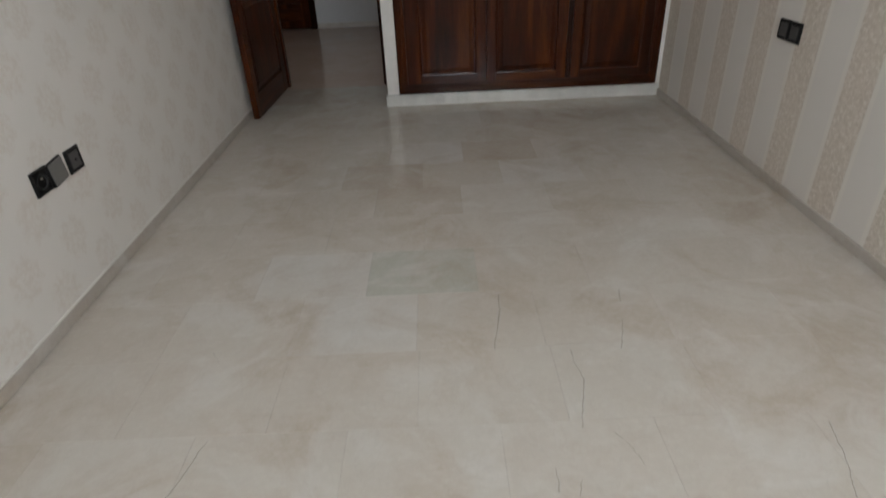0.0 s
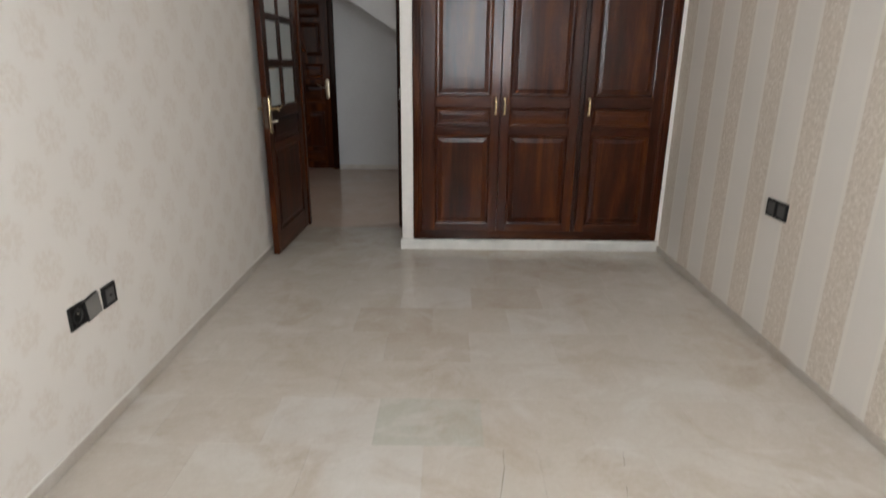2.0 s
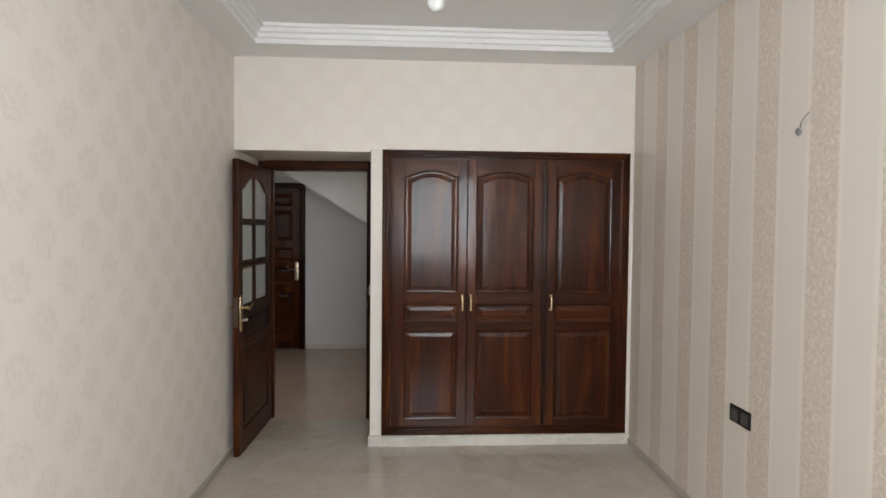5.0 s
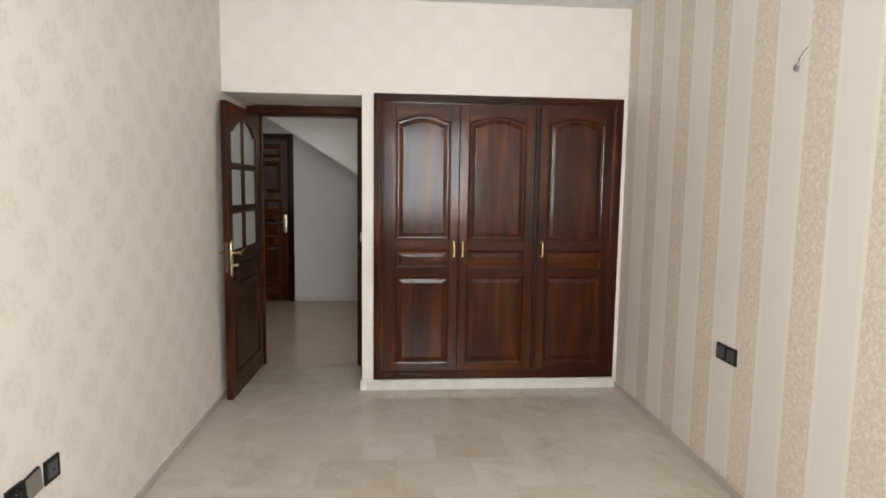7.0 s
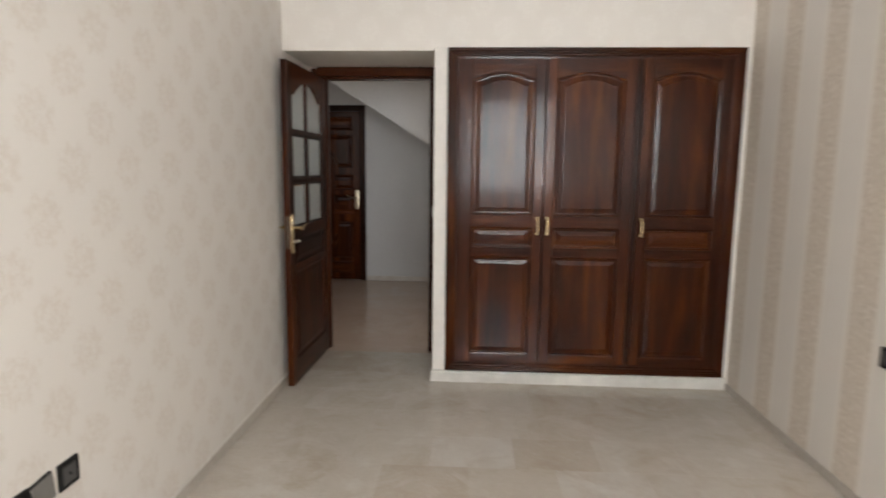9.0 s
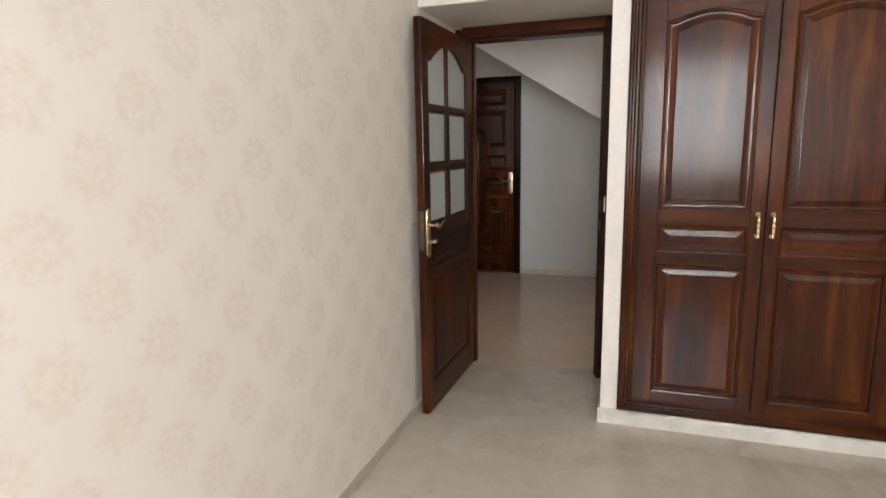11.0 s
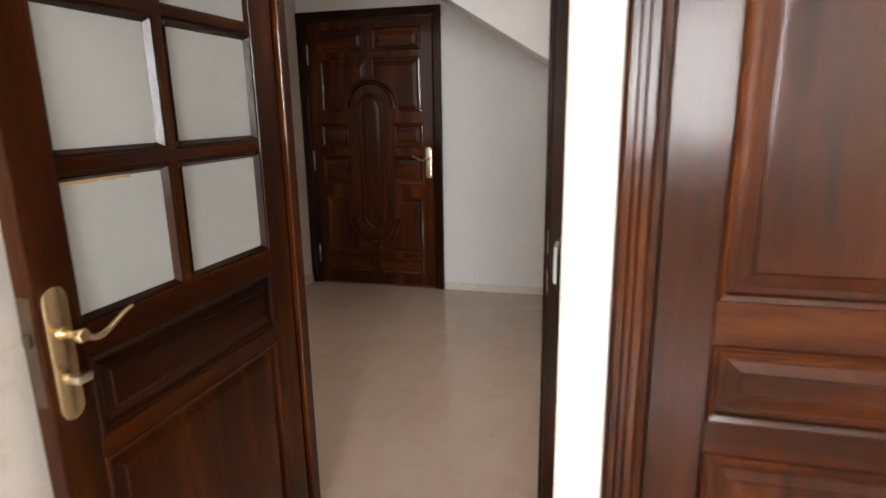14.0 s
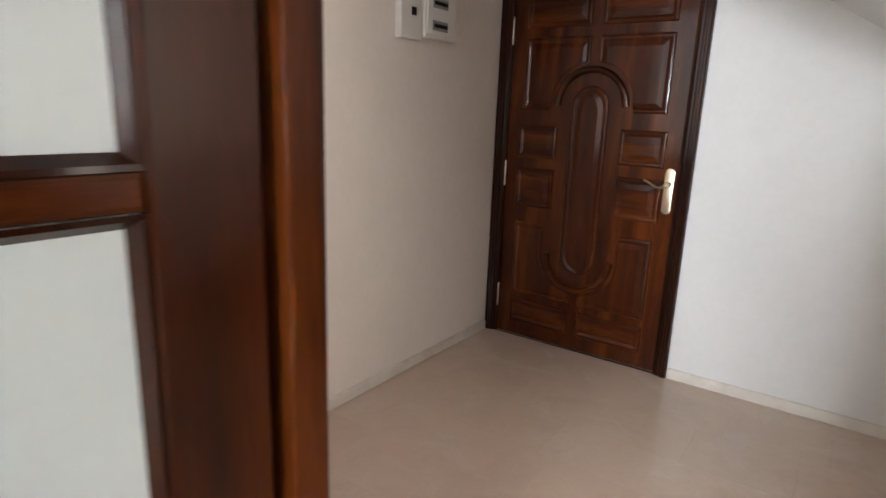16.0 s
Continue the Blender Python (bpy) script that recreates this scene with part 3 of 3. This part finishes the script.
part("glazing_bar", b, M_WOODM_V, LEAF, world=False)
# panes, each with a splayed bead
for x0, x1 in ((GX0, MX - MUNT), (MX + MUNT, GX1)):
    for z0, z1 in ((GZ0, 1.279 - MUNT), (1.279 + MUNT, 1.578 - MUNT), (1.578 + MUNT, GZ1 - 0.002)):
        top = z1 > 1.7
        pane = part("pane", box(x0 + 0.001, x1 - 0.001, 0.019, 0.023, z0 + 0.001, z1 - 0.001), M_FROST, LEAF, world=False)
        zt = z1 if not top else z1 - 0.06
        rim = [[(xa, y, za), (xb, y, za), (xb, y, zb), (xa, y, zb)] for xa, xb, za, zb, y in ((x0, x1, z0, zt, 0.004), (x0 + 0.005, x1 - 0.005, z0 + 0.005, zt - 0.005, 0.0045), (x0 + 0.013, x1 - 0.013, z0 + 0.013, zt - 0.013, 0.0188))]
        if not top:
            part("glazing_bead", nested(rim, cap=False), M_WOODD_V, pane, world=False)
b = raised_panel(GX0, GX1, 0.76, 0.93, 0.0015)
part("middle_panel", b, M_WOODD_H, LEAF, world=False)
part("lower_panel", raised_panel(GX0, GX1, 0.15, 0.72, 0.0015), M_WOODM_V, LEAF, world=False)
b = box(GX0, GX1, LT_ - 0.012, LT_ - 0.004, 0.15, 0.93)
part("back_panel", b, M_WOODM_V, LEAF, world=False)


def lever_set(x, z, y, way, parent, material, label, height=0.24, world=False, key=True):
    """A long plate with a curved lever; way: to which side the lever points."""
    w = 0.0235
    pts = []
    for k in range(9):
        a = math.pi * k / 8
        pts.append((x + w * math.cos(a), z + height / 2 - 0.0235 + w * math.sin(a)))
    for k in range(9):
        a = math.pi + math.pi * k / 8
        pts.append((x + w * math.cos(a), z - height / 2 + 0.0235 + w * math.sin(a)))
    plate = part("handle_plate", prism(pts, y - 0.007, y, bevel=0.003), material, parent, label, smooth=True, world=world)
    zl = z + height * 0.16
    bb = turned([(0.012, 0), (0.012, 0.006), (0.0085, 0.010), (0.0085, 0.046)], pose(x, y - 0.004, zl, 90), 16)
    turned([(0.011, 0.0), (0.013, 0.003), (0.013, 0.012), (0.010, 0.015)], pose(x, y - 0.044, zl, 90), 16, bb)
    curve = []
    for k in range(13):
        s = k / 12
        curve.append((x + way * (0.004 + 0.112 * s), y - 0.051 + 0.006 * math.sin(math.pi * s), zl - 0.016 * math.sin(math.pi * s) * (1 - s) * 2 + 0.016 * s * s))
    tube(curve, 0.008, bb, 10, 0.8, [0.0095 - 0.0045 * (k / 12) for k in range(13)])
    part("lever", bb, material, plate, smooth=True, world=world)
    if key:
        zk = z - height * 0.18
        bb = turned([(0.010, 0), (0.010, 0.012), (0.005, 0.013), (0.005, 0.022)], pose(x, y - 0.005, zk, 90), 14)
        box(x - 0.016, x + 0.016, y - 0.046, y - 0.024, zk - 0.004, zk + 0.012, 0.004, bb)
        part("thumb_turn", bb, M_NICKEL, plate, smooth=True, world=world)


lever_set(0.036, 0.957, 0.0, 1, LEAF, M_BRASS, "golden brass handle plate with a curved lever", 0.25)
b = turned([(0.011, 0), (0.011, 0.005), (0.008, 0.01), (0.008, 0.030)], pose(0.034, LT_, 0.997, -90), 14)
tube([(0.034, LT_ + 0.032, 0.997), (0.08, LT_ + 0.034, 0.994), (0.13, LT_ + 0.030, 1.007)], 0.008, b)
part("lever", b, M_BRASS, LEAF, smooth=True, world=False)
b = box(-0.0015, 0.001, 0.008, 0.032, 0.87, 1.07, 0.0004)
part("lock_forend", b, M_FOREND, LEAF, "tarnished steel lock plate", world=False)
b = box(-0.010, 0.0, 0.013, 0.027, 0.984, 1.008, 0.002)
part("latch", b, M_FOREND, LEAF, world=False)
b = bmesh.new()
for i in range(8):
    x = 0.10 + 0.02 * i
    box(x, x + 0.0202, 0.0165, 0.0175, 1.245 + 0.003 * noise.noise((i * 0.9, 0, 0)), 1.262, bm=b)
part("tape_strip", b, M_TAPE, LEAF, "torn strip of tan masking tape", world=False)

# ---- entrance door in the hall ----
ENT = thing("door_2", pose(-1.613, HY1 + 0.03, 0.0), "closed carved mahogany entrance door with raised panels", "door")
tagged(ENT, kind=ST)
EX0, EX1 = -2.100, -1.128
mitred_frame(-2.176, -1.050, -0.07, 2.100, 0.070, HY1 - 0.012, HY1 + 0.03, "casing", ENT, (M_WOODD_V, M_WOODD_H))
EY = HY1 + 0.012
leaf2 = part("leaf", box(EX0 - 0.01, EX1 + 0.01, EY, EY + 0.045, 0.006, 2.035, 0.002), M_WOODE_V, ENT)
CX, CZT, CZB = -1.615, 1.40, 0.56


def ring(cx, cz, r, a0, a1, n=14):
    return [(cx + r * math.cos(radians(a0 + (a1 - a0) * k / n)), cz + r * math.sin(radians(a0 + (a1 - a0) * k / n))) for k in range(n + 1)]


caps = ring(CX, CZT, 0.105, 0, 180) + ring(CX, CZB, 0.105, 180, 360)
part("carved_panel", shaped_panel(caps, EY), M_WOODE_V, leaf2)
for cz, a0, a1 in ((CZT, 0, 180), (CZB, 180, 360)):
    outer = ring(CX, cz, 0.19, a0, a1)
    bb = tube([(x, EY - 0.006, z) for x, z in outer], 0.022, None, 10, 0.8)
    part("carved_moulding", bb, M_WOODE_H, leaf2, smooth=True)
for s in (-1, 1):
    top = [(CX + s * 0.405, 1.37), (CX + s * 0.235, 1.37)] + [(CX + s * abs(x - CX), z) for x, z in ring(CX, CZT, 0.235, 0, 84)] + [(CX + s * 0.025, 1.76), (CX + s * 0.405, 1.76)]
    part("carved_panel", shaped_panel(top, EY), M_WOODE_V, leaf2)
    low = [(CX + s * 0.405, 0.72), (CX + s * 0.235, 0.72)] + [(CX + s * abs(x - CX), z) for x, z in ring(CX, CZB, 0.235, 0, -84)] + [(CX + s * 0.025, 0.28), (CX + s * 0.405, 0.28)]
    part("carved_panel", shaped_panel(low, EY), M_WOODE_V, leaf2)
    for z0, z1 in ((1.10, 1.285), (0.815, 1.04)):
        xs = sorted((CX + s * 0.18, CX + s * 0.42))
        part("carved_panel", shaped_panel([(xs[0], z0), (xs[1], z0), (xs[1], z1), (xs[0], z1)], EY), M_WOODE_H, leaf2)
    for z0, z1 in ((0.09, 0.235), (1.81, 1.97)):
        xs = sorted((CX + s * 0.03, CX + s * 0.405))
        part("carved_panel", shaped_panel([(xs[0], z0), (xs[1], z0), (xs[1], z1), (xs[0], z1)], EY), M_WOODE_H, leaf2)
lever_set(-1.160, 0.988, EY, -1, leaf2, M_SATIN, "satin champagne metal handle plate with a lever", 0.235, world=True, key=False)
for z in (0.24, 1.0, 1.80):
    b = turned([(0.005, -0.075), (0.008, -0.07), (0.008, 0.07), (0.005, 0.075)], pose(EX0 - 0.008, EY - 0.010, z), 12)
    part("hinge", b, M_NICKEL, leaf2, "bright steel hinge", smooth=True)

# ---- sockets and switches ----
def wall_plate(name, m, kind, label, category, group=""):
    """A square plate 8 cm wide on a wall; local x across, z up, -y out of the wall."""
    t = thing(name, m, label, category, group)
    bb = nested([[(x * 0.041, 0.0, z * 0.041) for x, z in ((-1, -1), (1, -1), (1, 1), (-1, 1))],
                 [(x * 0.041, -0.006, z * 0.041) for x, z in ((-1, -1), (1, -1), (1, 1), (-1, 1))],
                 [(x * 0.038, -0.010, z * 0.038) for x, z in ((-1, -1), (1, -1), (1, 1), (-1, 1))],
                 [(x * 0.030, -0.010, z * 0.030) for x, z in ((-1, -1), (1, -1), (1, 1), (-1, 1))],
                 [(x * 0.029, -0.006, z * 0.029) for x, z in ((-1, -1), (1, -1), (1, 1), (-1, 1))]])
    part("plate", bb, M_BLACK, t, world=False)
    if kind == "socket":
        bb = turned([(0.0275, 0.004), (0.0275, 0.0095), (0.021, 0.0095), (0.019, 0.0045)], pose(0, 0, 0, 90), 24)
        part("socket_well", bb, M_DKGREY, t, smooth=True, world=False)
        bb = turned([(0.0025, 0.003), (0.0025, 0.008)], pose(-0.0095, 0, 0, 90), 10)
        turned([(0.0025, 0.003), (0.0025, 0.008)], pose(0.0095, 0, 0, 90), 10, bb)
        part("contact_hole", bb, M_BLACK, t, world=False)
        part("earth_pin", turned([(0.0022, 0.004), (0.0022, 0.012), (0.001, 0.0135)], pose(0, 0, 0.011, 90), 10), M_NICKEL, t, world=False)
    elif kind == "aerial":
        part("insert", box(-0.028, 0.028, -0.010, -0.005, -0.028, 0.028, 0.002), M_GREY, t, world=False)
        part("aerial_jack", turned([(0.005, 0.009), (0.005, 0.013), (0.0025, 0.013)], pose(0, 0, 0, 90), 12), M_BLACK, t, world=False)
    elif kind == "blank":
        part("insert", box(-0.0385, 0.0385, -0.0125, -0.005, -0.0385, 0.0385, 0.002), M_BLANK, t, world=False)
    else:
        bb = prism([(-0.028, -0.028), (0.028, -0.028), (0.028, 0.028), (-0.028, 0.028)], -0.011, -0.005, bevel=0.002)
        part("rocker", bb, M_GREY, t, world=False)
    return t


WEST, EAST = 90, -90
for y, k, lab, cat in ((-2.262, "socket", "black plastic power socket on motif wallpaper", "socket"), (-2.174, "blank", "plain grey blanking plate between two sockets", "blank plate"), (-2.068, "aerial", "black aerial socket plate with a grey middle", "socket")):
    wall_plate("wall_socket" if cat == "socket" else "blank_plate", pose(XL, y, 0.468, 0, -7 if k == "blank" else 0, WEST), k, lab, cat, "plates on the motif wall")
for y in (-1.365, -1.450):
    wall_plate("light_switch", pose(XR, y, 0.657, 0, 0, EAST), "switch", "black light switch with grey rocker on striped wallpaper", "switch", "pair of switches")
sw = thing("light_switch", pose(0.0, 0.16, 1.09, 0, 0, -90), "white light switch with a dark edge beside the doorway", "switch")
part("plate", box(-0.041, 0.041, -0.009, 0.0, -0.041, 0.041, 0.003), M_BLACK, sw, world=False)
part("rocker", box(-0.034, 0.018, -0.016, -0.008, -0.036, 0.036, 0.003), M_SWITCH, sw, world=False)

# ---- bare wall-lamp wiring on the striped wall ----
wl = thing("wall_lamp_wiring", pose(XR, -1.765, 1.955), "bare lamp wires sticking out of a grey conduit", "wiring")
b = turned([(0.016, 0.0), (0.016, 0.006), (0.011, 0.010), (0.008, 0.010), (0.008, 0.002)], pose(XR, -1.765, 1.955, 0, -90), 16)
part("conduit_end", b, M_CONDUIT, wl, smooth=True)
b = tube([(XR - 0.004, -1.775, 1.968), (XR - 0.018, -1.80, 1.985), (XR - 0.028, -1.835, 2.002), (XR - 0.032, -1.866, 2.014)], 0.0018)
part("dark_wire", b, M_WIRE_D, wl, smooth=True)
b = tube([(XR - 0.004, -1.770, 1.960), (XR - 0.030, -1.85, 1.982), (XR - 0.040, -1.922, 2.008), (XR - 0.048, -1.975, 2.036), (XR - 0.052, -2.014, 2.051), (XR - 0.052, -2.045, 2.048), (XR - 0.050, -2.077, 2.037)], 0.002)
part("white_wire", b, M_WIRE_W, wl, smooth=True)

# ---- bulb on its cable ----
BX, BY, BZ = 0.366, -2.06, 2.318
bu = thing("pendant_bulb", pose(BX, BY, BZ), "bare frosted bulb hanging from a white cable", "lamp")
b = turned([(0.010, 0.062), (0.013, 0.050), (0.016, 0.040), (0.026, 0.022), (0.030, 0.004), (0.028, -0.012), (0.018, -0.025), (0.006, -0.030)], pose(BX, BY, BZ), 20)
part("bulb", b, M_BULB, bu, smooth=True)
b = turned([(0.008, 0.105), (0.017, 0.10), (0.018, 0.060), (0.015, 0.052)], pose(BX, BY, BZ), 16)
part("lamp_holder", b, M_SWITCH, bu, smooth=True)
part("cable", tube([(BX, BY, BZ + 0.10), (BX + 0.004, BY, BZ + 0.25), (BX, BY, 2.8215)], 0.003), M_WIRE_W, bu, smooth=True)
part("ceiling_rose", turned([(0.04, 0.0), (0.038, -0.012), (0.01, -0.022)], pose(BX, BY, 2.822), 20), M_SWITCH, bu, smooth=True)

# ---- meter boxes in the hall ----
mb = thing("fuse_box", pose(HX0, 2.665, 1.68), "white plastic fuse box with two dark windows", "fuse box")
part("body", box(HX0, HX0 + 0.045, 2.535, 2.795, 1.680, 2.08, 0.008), M_SWITCH, mb)
part("cover", box(HX0 + 0.045, HX0 + 0.055, 2.548, 2.780, 1.694, 2.066, 0.004), M_SWITCH, mb)
for z in (1.715, 1.815, 1.915):
    w = part("breaker_window", box(HX0 + 0.054, HX0 + 0.057, 2.585, 2.705, z, z + 0.045, 0.001), M_CONDUIT, mb)
    for k in range(5):
        part("breaker_switch", box(HX0 + 0.056, HX0 + 0.063, 2.594 + 0.022 * k, 2.609 + 0.022 * k, z + 0.014, z + 0.030, 0.001, None, 1), M_BLACK, w)
mb = thing("isolator_box", pose(HX0, 2.45, 1.66), "white isolator switch box beside the fuse box", "switch box")
part("body", box(HX0, HX0 + 0.035, 2.375, 2.530, 1.660, 2.02, 0.006), M_SWITCH, mb)
part("switch", box(HX0 + 0.034, HX0 + 0.042, 2.450, 2.480, 1.765, 1.800, 0.002), M_BLACK, mb)

# ---- floor: marble tiles in rows, joints a hair wide ----
PITCH, TW, Y_ROW = 0.304, 0.40, -1.09
fl = box(-2.3, 2.75, YB - 0.2, HY1 + 0.1, -0.12, -0.0013)
FLOOR = solid("floor", fl, M_GROUT, "polished beige marble tiles laid in staggered rows", "floor", ST)


def tile_mesh(w, d):
    bb = bmesh.new()
    g, c = 0.0001, 0.0003
    lo = [bb.verts.new(p) for p in ((g, g, -0.010), (w - g, g, -0.010), (w - g, d - g, -0.010), (g, d - g, -0.010))]
    mid = [bb.verts.new((v.co.x, v.co.y, -0.0008)) for v in lo]
    hi = [bb.verts.new(p) for p in ((g + c, g + c, 0), (w - g - c, g + c, 0), (w - g - c, d - g - c, 0), (g + c, d - g - c, 0))]
    for r, s in ((lo, mid), (mid, hi)):
        for i in range(4):
            bb.faces.new((r[i - 1], r[i], s[i], s[i - 1]))
    bb.faces.new(hi)
    return bb


TILES = {}
SEAM = {0: 0.47, -1: 0.255, -2: 0.44, -3: 0.27, -4: 0.065, -5: 0.25, -6: 0.26}
TONE = {(-4, 0.065): M_TILE_GREEN, (0, 0.47): M_TILE_TAN, (0, 0.07): M_TILE_PALE, (-1, -0.145): M_TILE_TAN, (-1, 0.655): M_TILE_PALE, (-2, 0.04): M_TILE_TAN, (-5, -0.15): M_TILE_PALE, (-4, -0.335): M_TILE_PALE}
rng = random.Random(5)


def lay(x0, x1, y0, y1, default):
    k = math.floor((y0 - Y_ROW) / PITCH)
    while Y_ROW + k * PITCH < y1 - 1e-6:
        ya, yb = max(y0, Y_ROW + k * PITCH), min(y1, Y_ROW + (k + 1) * PITCH)
        if k not in SEAM:
            SEAM[k] = round(rng.choice((0.0, 0.1, 0.2, 0.3)) + rng.uniform(-0.03, 0.03), 3)
        j = math.floor((x0 - SEAM[k]) / TW)
        while SEAM[k] + j * TW < x1 - 1e-6:
            xs = SEAM[k] + j * TW
            xa, xb = max(x0, xs), min(x1, xs + TW)
            if xb - xa > 0.004 and yb - ya > 0.004:
                mat = TONE.get((k, round(xs, 3)), default)
                key = (round(xb - xa, 3), round(yb - ya, 3), mat.name)
                if key not in TILES:
                    TILES[key] = finish(tile_mesh(xb - xa, yb - ya), "tile", mat)
                ob = new("tile", TILES[key])
                ob.parent = FLOOR
                ob.location = (xa, ya, 0.00005 * rng.random())
            j += 1
        k += 1


lay(XL, XR, YB, 0.0, M_TILE)
lay(XL, 0.0, 0.0, 0.56, M_TILE)
lay(XL, 0.0, 0.56, 0.70, M_TILE_HALL)
lay(HX0, 1.9, 0.70, HY1, M_TILE_HALL)


def crack(points, width):
    bb = bmesh.new()
    pts, last = [], None
    for (xa, ya), (xb, yb) in zip(points, points[1:]):
        for s in range(6):
            f = s / 6
            j = 0.006 * noise.noise((xa * 7 + f * 3.3, ya * 9, 1.0))
            pts.append((xa + (xb - xa) * f + j, ya + (yb - ya) * f))
    pts.append(points[-1])
    for i, (x, y) in enumerate(pts):
        w = 0.5 * width * (0.4 + 1.2 * abs(noise.noise((x * 40, y * 40, 3.0))))
        row = (bb.verts.new((x - w, y, 0.0006)), bb.verts.new((x + w, y, 0.0006)))
        if last:
            bb.faces.new((last[0], last[1], row[1], row[0]))
        last = row
    ob = new("crack", finish(bb, "crack", M_CRACK))
    ob.parent = FLOOR


crack([(0.532, -2.325), (0.523, -2.435), (0.492, -2.615)], 0.0026)
crack([(0.951, -2.331), (0.936, -2.40)], 0.0024)
crack([(0.915, -2.50), (0.899, -2.559), (0.870, -2.643)], 0.0018)
crack([(0.720, -2.638), (0.718, -2.702), (0.730, -2.764), (0.703, -2.867), (0.686, -2.941)], 0.0022)
crack([(-0.289, -2.932), (-0.311, -3.036), (-0.331, -3.108), (-0.332, -3.152), (-0.355, -3.225)], 0.0024)
crack([(0.595, -3.060), (0.590, -3.128)], 0.0016)
crack([(0.648, -3.098), (0.636, -3.139)], 0.0014)
crack([(0.763, -2.956), (0.793, -3.007), (0.808, -3.063)], 0.0014)
crack([(1.312, -2.955), (1.292, -3.055), (1.258, -3.132), (1.242, -3.184), (1.228, -3.229)], 0.0024)
crack([(-0.384, -2.580), (-0.356, -2.623)], 0.0014)
crack([(0.380, -3.247), (0.387, -3.275)], 0.006)
crack([(0.536, -3.211), (0.549, -3.248)], 0.0018)
crack([(0.968, -3.204), (0.947, -3.275)], 0.0018)
